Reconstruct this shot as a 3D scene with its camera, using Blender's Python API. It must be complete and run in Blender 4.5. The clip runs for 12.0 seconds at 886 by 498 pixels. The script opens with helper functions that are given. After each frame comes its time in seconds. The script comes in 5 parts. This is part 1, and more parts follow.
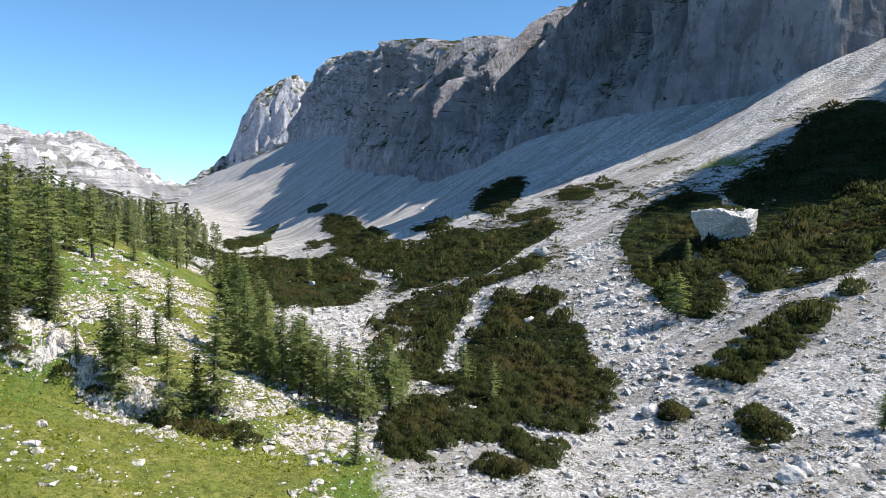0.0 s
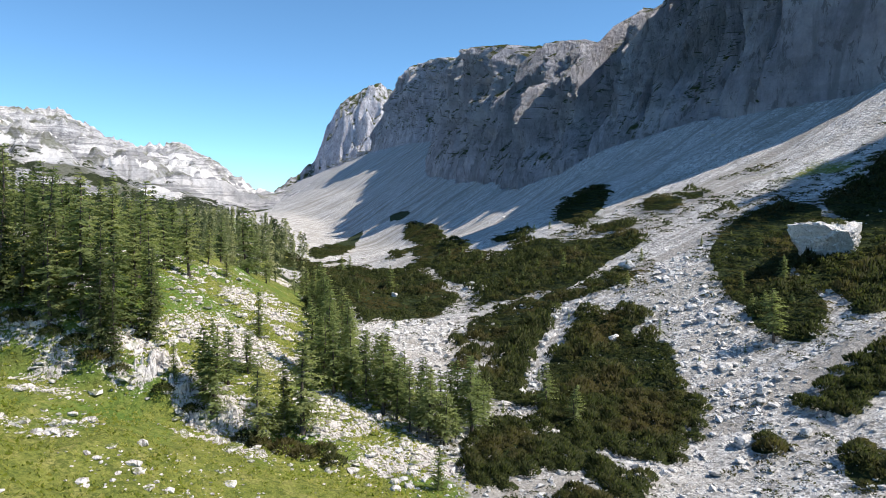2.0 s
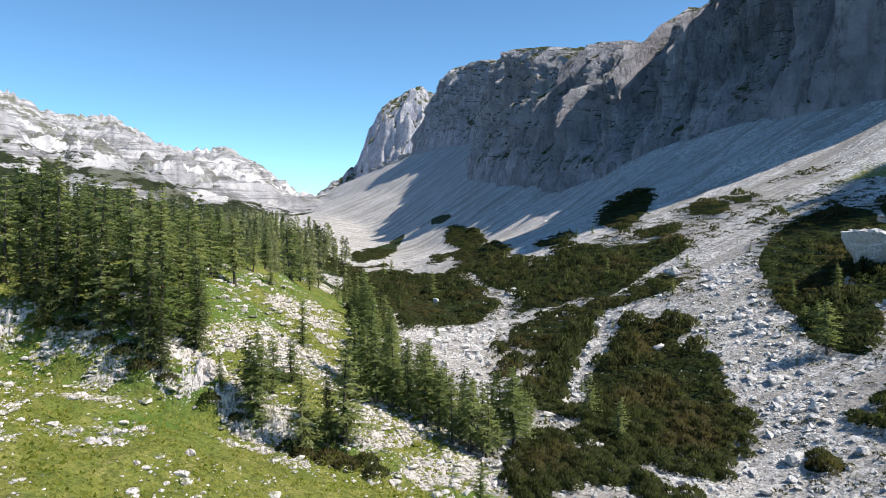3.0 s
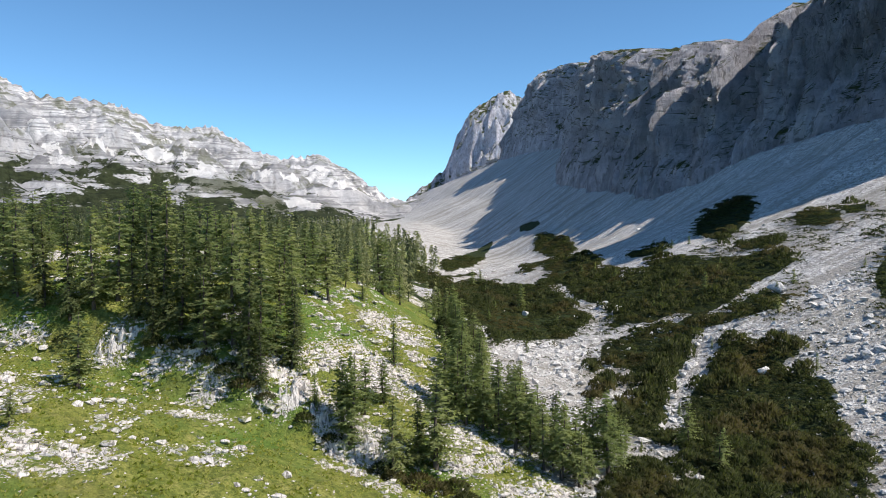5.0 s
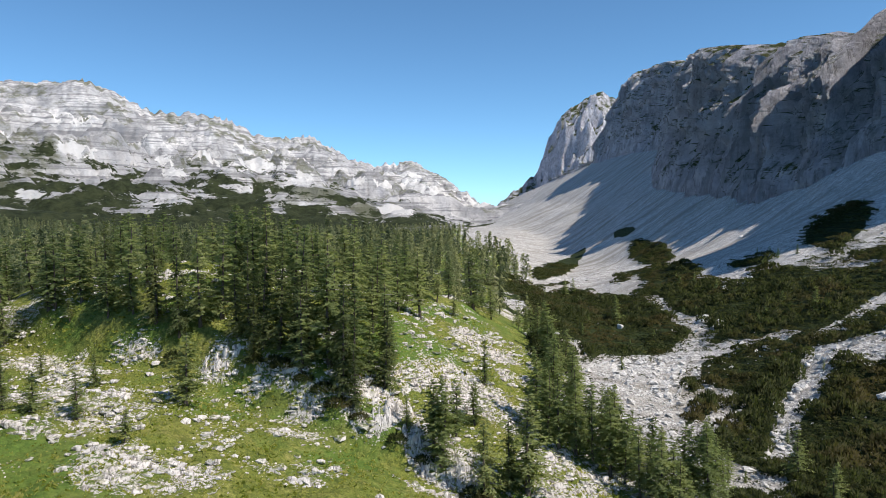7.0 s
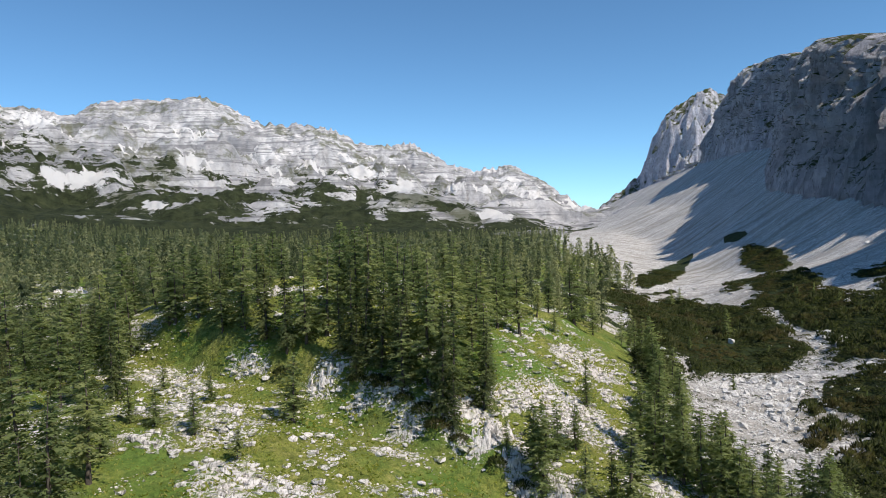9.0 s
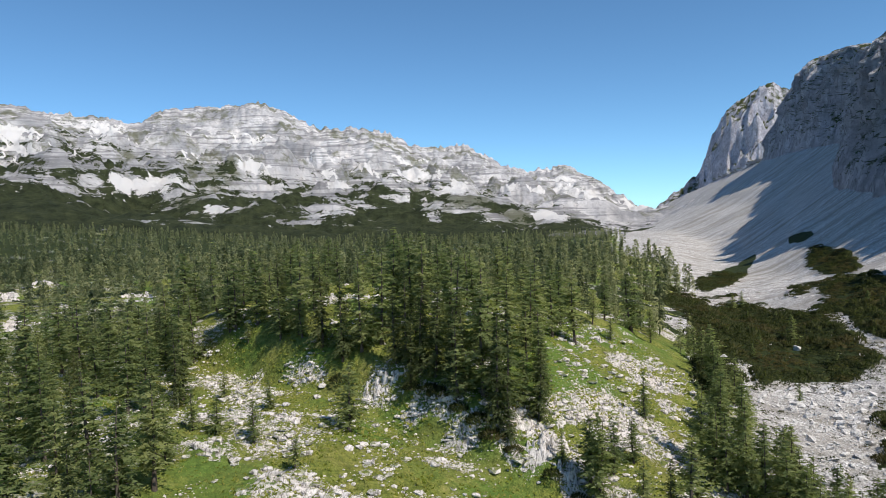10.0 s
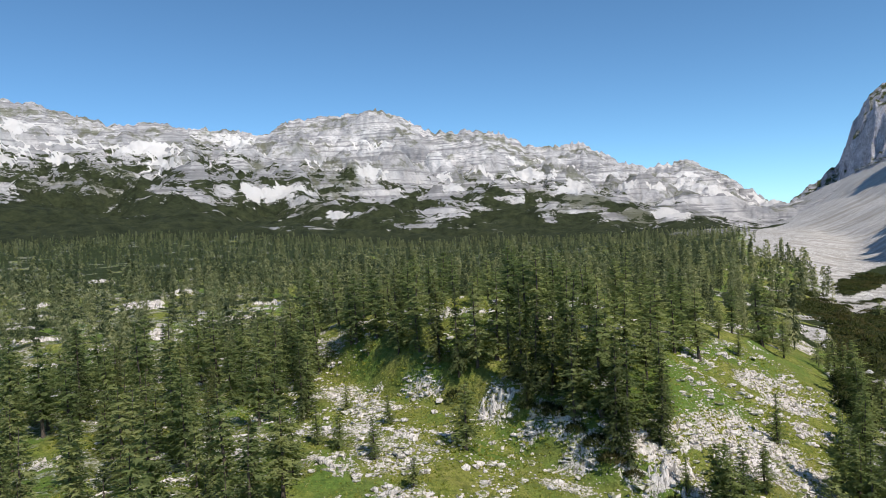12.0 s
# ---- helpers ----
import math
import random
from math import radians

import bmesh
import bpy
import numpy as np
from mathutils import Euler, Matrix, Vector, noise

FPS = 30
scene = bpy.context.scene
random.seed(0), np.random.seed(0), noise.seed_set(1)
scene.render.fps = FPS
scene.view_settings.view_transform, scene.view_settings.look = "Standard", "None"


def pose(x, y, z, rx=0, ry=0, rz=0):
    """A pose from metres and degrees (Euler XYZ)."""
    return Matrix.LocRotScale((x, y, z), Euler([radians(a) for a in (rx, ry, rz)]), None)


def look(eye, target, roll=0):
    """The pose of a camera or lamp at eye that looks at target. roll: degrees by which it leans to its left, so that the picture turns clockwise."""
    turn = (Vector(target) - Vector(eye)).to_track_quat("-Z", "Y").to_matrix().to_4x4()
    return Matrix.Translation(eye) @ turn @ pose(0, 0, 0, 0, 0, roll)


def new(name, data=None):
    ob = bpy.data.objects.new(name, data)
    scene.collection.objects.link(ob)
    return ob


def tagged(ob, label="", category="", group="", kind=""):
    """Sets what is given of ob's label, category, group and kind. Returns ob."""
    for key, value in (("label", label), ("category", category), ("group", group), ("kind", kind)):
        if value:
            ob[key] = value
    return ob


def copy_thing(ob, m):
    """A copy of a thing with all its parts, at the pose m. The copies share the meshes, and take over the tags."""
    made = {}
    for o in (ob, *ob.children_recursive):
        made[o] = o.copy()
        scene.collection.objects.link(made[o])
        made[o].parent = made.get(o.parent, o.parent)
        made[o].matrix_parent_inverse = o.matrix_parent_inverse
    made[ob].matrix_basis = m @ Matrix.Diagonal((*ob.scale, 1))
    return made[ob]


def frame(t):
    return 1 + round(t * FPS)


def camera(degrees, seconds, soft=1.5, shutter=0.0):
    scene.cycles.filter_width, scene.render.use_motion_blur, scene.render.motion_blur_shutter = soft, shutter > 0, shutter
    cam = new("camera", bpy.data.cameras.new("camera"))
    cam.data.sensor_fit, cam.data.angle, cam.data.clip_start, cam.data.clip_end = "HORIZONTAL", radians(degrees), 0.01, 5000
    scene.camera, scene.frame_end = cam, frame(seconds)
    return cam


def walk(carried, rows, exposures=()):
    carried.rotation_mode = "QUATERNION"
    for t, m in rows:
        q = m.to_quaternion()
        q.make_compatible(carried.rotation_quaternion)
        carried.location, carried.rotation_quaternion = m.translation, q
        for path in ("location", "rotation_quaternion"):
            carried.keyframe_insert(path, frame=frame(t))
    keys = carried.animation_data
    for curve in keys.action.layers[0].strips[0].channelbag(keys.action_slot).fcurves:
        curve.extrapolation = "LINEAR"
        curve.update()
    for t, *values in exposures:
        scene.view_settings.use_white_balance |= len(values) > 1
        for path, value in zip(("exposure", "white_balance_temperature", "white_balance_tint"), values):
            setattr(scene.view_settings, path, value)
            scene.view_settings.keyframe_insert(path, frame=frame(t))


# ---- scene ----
cam = camera(65.08, 12.0, soft=0.75)
PATH = [
    (0.0, (-0.000, -0.000, 32.000), (86.500, -1.500, -2.200)),
    (0.5, (0.005, 0.107, 32.496), (86.514, -1.352, -0.537)),
    (1.0, (0.001, 0.184, 32.984), (86.546, -1.219, 1.130)),
    (1.5, (-0.043, 0.226, 33.478), (86.621, -1.085, 2.791)),
    (2.0, (-0.107, 0.261, 33.967), (86.697, -0.969, 4.460)),
    (2.5, (-0.141, 0.336, 34.444), (86.746, -0.844, 6.124)),
    (3.0, (-0.208, 0.489, 34.919), (86.813, -0.729, 7.845)),
    (5.0, (-0.630, 1.090, 36.886), (87.101, -0.315, 15.075)),
    (5.5, (-0.684, 1.222, 37.392), (87.173, -0.173, 16.937)),
    (6.0, (-0.664, 1.284, 37.885), (87.249, 0.004, 18.777)),
    (6.5, (-0.615, 1.323, 38.349), (87.360, 0.183, 20.685)),
    (7.0, (-0.574, 1.381, 38.823), (87.455, 0.355, 22.600)),
    (9.0, (-0.559, 1.677, 40.716), (87.889, 1.055, 30.785)),
    (9.5, (-0.552, 1.719, 41.235), (87.987, 1.255, 32.989)),
    (10.0, (-0.530, 1.768, 41.762), (88.068, 1.536, 35.217)),
    (10.5, (-0.488, 1.802, 42.277), (88.144, 1.840, 37.536)),
    (11.0, (-0.438, 1.841, 42.788), (88.255, 2.097, 39.911)),
    (11.5, (-0.371, 1.879, 43.303), (88.364, 2.378, 42.311)),
    (12.0, (-0.281, 1.921, 43.842), (88.474, 2.668, 44.705)),
]
walk(cam, [(t, pose(*eye, *turn)) for t, eye, turn in PATH], [(0.0, 0.44), (5.0, 0.2), (12.0, -0.03)])

import itertools

# ---------- sky and sun ----------
SUN_AZIMUTH, SUN_HEIGHT = 97.0, 53.0
world = bpy.data.worlds.new("sky")
scene.world = world
world.use_nodes = True
wn = world.node_tree
sky = wn.nodes.new("ShaderNodeTexSky")
sky.sky_type, sky.sun_disc = "NISHITA", False
sky.sun_elevation, sky.sun_rotation = radians(SUN_HEIGHT), radians(SUN_AZIMUTH)
sky.altitude, sky.air_density, sky.dust_density, sky.ozone_density = 1700, 0.70, 0.6, 1.0
cool = wn.nodes.new("ShaderNodeMix")
cool.data_type, cool.blend_type = "RGBA", "MULTIPLY"
cool.inputs[0].default_value, cool.inputs[7].default_value = 1.0, (0.655, 0.96, 1.06, 1)
wn.links.new(sky.outputs[0], cool.inputs[6])
wn.links.new(cool.outputs[2], wn.nodes["Background"].inputs[0])
wn.nodes["Background"].inputs[1].default_value = 0.16
sun_data = bpy.data.lights.new("sun", "SUN")
sun_data.energy, sun_data.angle, sun_data.color = 5.0, radians(0.53), (1.0, 0.915, 0.81)
sun = new("sun", sun_data)
sun_way = Vector((math.sin(radians(SUN_AZIMUTH)) * math.cos(radians(SUN_HEIGHT)), math.cos(radians(SUN_AZIMUTH)) * math.cos(radians(SUN_HEIGHT)), math.sin(radians(SUN_HEIGHT))))
sun.matrix_world = look(sun_way * 400, (0, 0, 0))


# ---------- materials ----------
class Shade:
    """A principled material with short calls for its nodes."""

    def __init__(self, name, rough=0.85, spec=0.25):
        self.m = bpy.data.materials.new(name)
        self.m.use_nodes = True
        self.t = self.m.node_tree
        self.b = self.t.nodes["Principled BSDF"]
        self.b.inputs["Roughness"].default_value = rough
        self.b.inputs["Specular IOR Level"].default_value = spec
        self.pos = self.t.nodes.new("ShaderNodeNewGeometry").outputs["Position"]

    def put(self, socket, value):
        if hasattr(value, "is_output"):
            self.t.links.new(value, socket)
        elif hasattr(socket.default_value, "__len__") and not hasattr(value, "__len__"):
            socket.default_value = [value] * len(socket.default_value)
        elif hasattr(value, "__len__") and len(value) == 3 and len(socket.default_value) == 4:
            socket.default_value = (*value, 1)
        else:
            socket.default_value = value

    def stretch(self, sx, sy, sz, rz=0.0, vector=None):
        n = self.t.nodes.new("ShaderNodeMapping")
        self.put(n.inputs[0], vector or self.pos)
        n.inputs["Scale"].default_value = (sx, sy, sz)
        n.inputs["Rotation"].default_value = (0, 0, radians(rz))
        return n.outputs[0]

    def along(self, dx, dy, across, down, up=0.3):
        """Coordinates turned so that y runs along (dx, dy)."""
        x, y, z = self.split(self.pos)
        a = self.math("ADD", self.math("MULTIPLY", x, -dy * across), self.math("MULTIPLY", y, dx * across))
        b = self.math("ADD", self.math("MULTIPLY", x, dx * down), self.math("MULTIPLY", y, dy * down))
        n = self.t.nodes.new("ShaderNodeCombineXYZ")
        self.put(n.inputs[0], a), self.put(n.inputs[1], b), self.put(n.inputs[2], self.math("MULTIPLY", z, up))
        return n.outputs[0]

    def noise(self, scale, detail=4, rough=0.55, vector=None, warp=0.0):
        n = self.t.nodes.new("ShaderNodeTexNoise")
        self.put(n.inputs["Vector"], vector or self.pos)
        n.inputs["Scale"].default_value, n.inputs["Detail"].default_value = scale, detail
        n.inputs["Roughness"].default_value, n.inputs["Distortion"].default_value = rough, warp
        return n.outputs["Fac"]

    def cells(self, scale, vector=None, feature="F1", out="Distance"):
        n = self.t.nodes.new("ShaderNodeTexVoronoi")
        n.feature = feature
        self.put(n.inputs["Vector"], vector or self.pos)
        n.inputs["Scale"].default_value = scale
        return n.outputs[out]

    def ramp(self, value, *stops):
        n = self.t.nodes.new("ShaderNodeValToRGB")
        self.put(n.inputs[0], value)
        e = n.color_ramp.elements
        while len(e) < len(stops):
            e.new(0.5)
        for k, (at, c) in enumerate(stops):
            e[k].position = at
            e[k].color = (c, c, c, 1) if not hasattr(c, "__len__") else (*c, 1)
        return n.outputs[0]

    def mix(self, fac, a, b, blend="MIX"):
        n = self.t.nodes.new("ShaderNodeMix")
        n.data_type, n.blend_type = "RGBA", blend
        self.put(n.inputs[0], fac), self.put(n.inputs[6], a), self.put(n.inputs[7], b)
        return n.outputs[2]

    def math(self, op, a, b=0.0):
        n = self.t.nodes.new("ShaderNodeMath")
        n.operation = op
        self.put(n.inputs[0], a), self.put(n.inputs[1], b)
        return n.outputs[0]

    def split(self, vector):
        n = self.t.nodes.new("ShaderNodeSeparateXYZ")
        self.put(n.inputs[0], vector)
        return n.outputs

    def attr(self, name):
        n = self.t.nodes.new("ShaderNodeAttribute")
        n.attribute_name = name
        return n.outputs

    def normal_z(self):
        return self.split(self.t.nodes.new("ShaderNodeNewGeometry").outputs["Normal"])[2]

    def island(self):
        return self.t.nodes.new("ShaderNodeNewGeometry").outputs["Random Per Island"]

    def own(self):
        return self.t.nodes.new("ShaderNodeObjectInfo").outputs["Random"]

    def bump(self, height, depth, strength=1.0):
        n = self.t.nodes.new("ShaderNodeBump")
        self.put(n.inputs["Height"], height)
        n.inputs["Distance"].default_value, n.inputs["Strength"].default_value = depth, strength
        self.t.links.new(n.outputs[0], self.b.inputs["Normal"])

    def colour(self, c):
        self.put(self.b.inputs["Base Color"], c)
        return self


def limestone_colour(s, big=0.12, tint=(0.50, 0.45, 0.41)):
    c = s.ramp(s.noise(big, 6), (0.3, (0.42, 0.395, 0.375)), (0.48, (0.54, 0.505, 0.48)), (0.66, tint))
    return s.mix(s.ramp(s.noise(1.7, 8, 0.7), (0.36, 0.0), (0.62, 1.0)), s.mix(0.38, c, (0.25, 0.24, 0.23)), c)


def make_ground():
    s = Shade("mountain_ground", 0.95, 0.12)
    cover = s.attr("cover")
    parts = s.t.nodes.new("ShaderNodeSeparateColor")
    s.put(parts.inputs[0], cover["Color"])
    grass_m, shrub_shade_m, slab_m = parts.outputs
    # pale gravel: stones of two sizes
    stones = s.cells(1.1, out="Color")
    pebbles = s.cells(3.6, out="Color")
    tone = s.split(stones)[0]
    tone2 = s.split(pebbles)[0]
    gravel = s.mix(s.math("MULTIPLY", tone, 0.9), (0.19, 0.185, 0.18), (0.78, 0.765, 0.755))
    gravel = s.mix(s.ramp(tone2, (0.45, 0.0), (0.85, 0.85)), gravel, (0.87, 0.855, 0.845))
    gravel = s.mix(s.ramp(s.split(s.cells(5.5, out="Color"))[1], (0.12, 0.75), (0.2, 0.0)), gravel, (0.17, 0.16, 0.15))
    gap = s.ramp(s.cells(1.1), (0.1, 1.0), (0.75, 0.0))
    gravel = s.mix(s.ramp(s.noise(2.4, 6, 0.75), (0.38, 0.6), (0.5, 0.0)), gravel, (0.20, 0.19, 0.175))
    # scree runs: long faint streaks down the slope
    runs = s.noise(0.16, 7, 0.68, s.along(-0.94, -0.34, 1.0, 0.09, 0.1), 0.3)
    gravel = s.mix(s.ramp(runs, (0.49, 0.0), (0.58, 0.75)), gravel, (0.29, 0.27, 0.245))
    fans = s.noise(0.045, 6, 0.62, s.along(-0.94, -0.34, 1.0, 0.16, 0.1), 0.4)
    gravel = s.mix(s.ramp(fans, (0.44, 0.0), (0.62, 0.3)), gravel, (0.42, 0.395, 0.36))
    strips = s.noise(0.11, 6, 0.7, s.along(-0.94, -0.34, 1.0, 0.05, 0.06), 0.25)
    gravel = s.mix(s.ramp(strips, (0.53, 0.0), (0.60, 0.6)), gravel, (0.24, 0.225, 0.19))
    gravel = s.mix(s.ramp(s.noise(0.33, 7, 0.75), (0.40, 0.3), (0.48, 0.0)), gravel, (0.27, 0.26, 0.245))
    # bare limestone with grooves
    rock = s.mix(0.45, limestone_colour(s, 0.16, (0.66, 0.58, 0.53)), (0.84, 0.79, 0.765))
    groove = s.noise(1.5, 6, 0.66, s.along(0.55, -0.83, 2.0, 0.4, 0.5), 0.8)
    rock = s.mix(s.ramp(groove, (0.40, 0.9), (0.50, 0.0)), rock, (0.17, 0.155, 0.135))
    # alpine turf
    turf = s.ramp(s.noise(0.35, 7, 0.7), (0.3, (0.14, 0.18, 0.036)), (0.5, (0.245, 0.265, 0.060)), (0.7, (0.38, 0.35, 0.12)))
    turf = s.mix(s.ramp(s.noise(1.3, 7, 0.78), (0.42, 0.75), (0.52, 0.0)), turf, (0.075, 0.105, 0.022))
    turf = s.mix(s.ramp(s.noise(4.5, 5, 0.75), (0.38, 0.6), (0.58, 0.0)), turf, (0.065, 0.088, 0.020))
    turf = s.mix(s.ramp(s.noise(0.055, 5, 0.6), (0.42, 0.85), (0.52, 0.0)), turf, s.ramp(s.noise(2.0, 6, 0.75), (0.35, (0.055, 0.11, 0.022)), (0.65, (0.14, 0.225, 0.045))))
    turf = s.mix(s.ramp(s.noise(0.07, 3), (0.52, 0.0), (0.7, 0.6)), turf, (0.19, 0.175, 0.055))
    # litter and low shrubs under the dwarf pine, and painted shade on the wood floor
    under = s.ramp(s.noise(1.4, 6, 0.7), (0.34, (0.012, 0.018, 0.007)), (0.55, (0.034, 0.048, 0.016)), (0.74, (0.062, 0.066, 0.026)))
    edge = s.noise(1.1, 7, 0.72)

    def ragged(mask, soft=0.10):
        v = s.math("ADD", mask, s.math("MULTIPLY", s.math("SUBTRACT", edge, 0.5), 0.9))
        return s.ramp(v, (0.5 - soft, 0.0), (0.5 + soft, 1.0))

    speck = s.noise(2.3, 8, 0.78)
    bare = s.math("ADD", slab_m, s.math("MULTIPLY", s.math("SUBTRACT", speck, 0.52), 3.0))
    bare = s.ramp(bare, (0.44, 0.0), (0.54, 1.0))
    c = s.mix(ragged(grass_m), gravel, turf)
    c = s.mix(s.math("MULTIPLY", bare, s.ramp(slab_m, (0.05, 0.0), (0.2, 1.0))), s.mix(s.ramp(slab_m, (0.1, 0.0), (0.3, 1.0)), c, turf), rock)
    c = s.mix(ragged(shrub_shade_m), c, under)
    s.colour(c)
    h = s.math("ADD", s.math("MULTIPLY", gap, 0.6), s.math("MULTIPLY", s.noise(2.2, 8, 0.7), 1.2))
    h = s.math("ADD", h, s.math("MULTIPLY", s.math("MULTIPLY", groove, slab_m), 1.6))
    s.bump(h, 0.35, 0.9)
    return s.m


def make_cliff():
    s = Shade("limestone_cliff", 0.92, 0.15)
    c = s.ramp(s.noise(0.05, 10, 0.76), (0.34, (0.315, 0.31, 0.355)), (0.48, (0.55, 0.54, 0.60)), (0.62, (0.77, 0.755, 0.80)))
    water = s.noise(0.09, 7, 0.66, s.stretch(1.0, 1.0, 0.13), 0.6)
    c = s.mix(s.ramp(water, (0.38, 0.6), (0.48, 0.0)), c, (0.28, 0.285, 0.31))
    rust = s.noise(0.03, 5, 0.6, s.stretch(1.0, 1.0, 0.2))
    c = s.mix(s.ramp(rust, (0.58, 0.0), (0.74, 0.4)), c, (0.50, 0.42, 0.36))
    cracks = s.noise(0.22, 8, 0.75, s.stretch(1, 1, 0.5), 0.5)
    c = s.mix(s.ramp(cracks, (0.40, 0.75), (0.44, 0.0)), c, (0.24, 0.235, 0.245))
    beds = s.noise(0.12, 6, 0.6, s.stretch(0.12, 0.12, 1.6))
    c = s.mix(s.ramp(beds, (0.39, 0.22), (0.45, 0.0)), c, (0.30, 0.295, 0.29))
    green = s.math("MULTIPLY", s.ramp(s.normal_z(), (0.42, 0.0), (0.62, 1.0)), s.ramp(s.noise(0.06, 6, 0.65), (0.42, 0.0), (0.52, 1.0)))
    c = s.mix(green, c, s.ramp(s.noise(0.3, 6, 0.7), (0.35, (0.035, 0.05, 0.016)), (0.65, (0.11, 0.12, 0.04))))
    s.colour(c)
    h = s.math("ADD", s.math("MULTIPLY", cracks, 2.0), s.math("ADD", water, s.math("MULTIPLY", beds, 0.7)))
    s.bump(s.math("ADD", h, s.math("MULTIPLY", s.noise(0.9, 8, 0.75), 0.5)), 4.0, 1.0)
    return s.m


def make_range():
    s = Shade("pale_mountain_rock", 0.95, 0.1)
    c = s.ramp(s.noise(0.006, 9, 0.7), (0.38, (0.40, 0.40, 0.42)), (0.48, (0.58, 0.57, 0.58)), (0.60, (0.82, 0.80, 0.795)))
    beds = s.noise(0.016, 10, 0.74, s.along(0.75, 0.66, 0.13, 0.13, 5.0), 0.35)
    c = s.mix(s.ramp(beds, (0.465, 0.8), (0.485, 0.0)), c, (0.29, 0.285, 0.295))
    cracks = s.noise(0.024, 10, 0.8, None, 0.8)
    c = s.mix(s.ramp(cracks, (0.40, 0.65), (0.43, 0.0)), c, (0.30, 0.295, 0.305))
    gullies = s.noise(0.03, 9, 0.75, s.stretch(1, 1, 0.25), 0.5)
    c = s.mix(s.ramp(gullies, (0.39, 0.5), (0.44, 0.0)), c, (0.36, 0.355, 0.365))
    tufts = s.math("MULTIPLY", s.ramp(s.noise(0.007, 7, 0.7), (0.52, 0.0), (0.60, 0.7)), s.ramp(s.normal_z(), (0.45, 0.0), (0.7, 1.0)))
    c = s.mix(tufts, c, (0.12, 0.13, 0.05))
    # dwarf pine below, broken by bare karst in level bands
    cover = s.attr("cover")
    parts = s.t.nodes.new("ShaderNodeSeparateColor")
    s.put(parts.inputs[0], cover["Color"])
    pine = s.math("ADD", parts.outputs[1], s.math("MULTIPLY", s.math("SUBTRACT", s.noise(0.010, 11, 0.74, s.stretch(1, 1, 2.4), 0.3), 0.5), 5.0))
    pine_c = s.ramp(s.noise(0.05, 6, 0.7), (0.35, (0.026, 0.036, 0.018)), (0.65, (0.080, 0.094, 0.044)))
    c = s.mix(s.ramp(pine, (0.49, 0.0), (0.51, 1.0)), c, pine_c)
    c = s.mix(s.ramp(s.math("ADD", parts.outputs[2], s.math("MULTIPLY", s.math("SUBTRACT", s.noise(0.012, 9, 0.72), 0.5), 2.0)), (0.47, 0.0), (0.52, 1.0)), c, (0.88, 0.86, 0.845))
    s.colour(c)
    s.bump(s.math("ADD", s.math("MULTIPLY", s.math("ADD", cracks, gullies), 1.3), s.math("ADD", beds, s.math("MULTIPLY", s.noise(0.05, 8, 0.75), 0.6))), 13.0, 0.9)
    return s.m


def make_boulder():
    s = Shade("pale_limestone_boulder", 0.93, 0.15)
    c = s.mix(0.6, limestone_colour(s, 0.5, (0.62, 0.59, 0.56)), (0.85, 0.84, 0.83))
    c = s.mix(s.ramp(s.noise(0.9, 4), (0.56, 0.0), (0.74, 0.5)), c, (0.30, 0.27, 0.21))
    c = s.mix(s.ramp(s.noise(3.2, 8, 0.78), (0.40, 0.7), (0.47, 0.0)), c, (0.20, 0.19, 0.18))
    s.colour(c)
    s.bump(s.math("ADD", s.noise(1.6, 9, 0.75), s.math("MULTIPLY", s.noise(7.0, 6, 0.7), 0.4)), 0.35, 1.0)
    return s.m


def make_leaf(name, dark, mid, light, where, rusty=None):
    s = Shade(name, 0.75, 0.2)
    v = {"own": s.own, "island": s.island, "tree": lambda: s.attr("tint")["Fac"]}[where]()
    c = s.ramp(s.math("ADD", s.math("MULTIPLY", v, 0.6), s.math("MULTIPLY", s.noise(0.6, 4, 0.7), 0.45)), (0.2, dark), (0.5, mid), (0.85, light))
    if rusty:
        c = s.mix(s.ramp(s.noise(0.09, 4, 0.6), (0.50, 0.0), (0.64, 0.75)), c, rusty)
    s.colour(c)
    thin = s.t.nodes.new("ShaderNodeBsdfTranslucent")
    s.put(thin.inputs[0], s.mix(1.0, c, (1.30, 1.42, 1.0), "MULTIPLY"))
    both = s.t.nodes.new("ShaderNodeMixShader")
    both.inputs[0].default_value = 0.5
    s.t.links.new(s.b.outputs[0], both.inputs[1])
    s.t.links.new(thin.outputs[0], both.inputs[2])
    s.t.links.new(both.outputs[0], s.t.nodes["Material Output"].inputs[0])
    return s.m


def make_bark():
    s = Shade("conifer_bark", 0.95, 0.1)
    s.colour(s.ramp(s.noise(3.0, 6, 0.7, s.stretch(3, 3, 0.6)), (0.35, (0.050, 0.040, 0.034)), (0.65, (0.16, 0.135, 0.115))))
    s.bump(s.noise(6.0, 5, 0.7, s.stretch(3, 3, 0.5)), 0.04, 0.8)
    return s.m


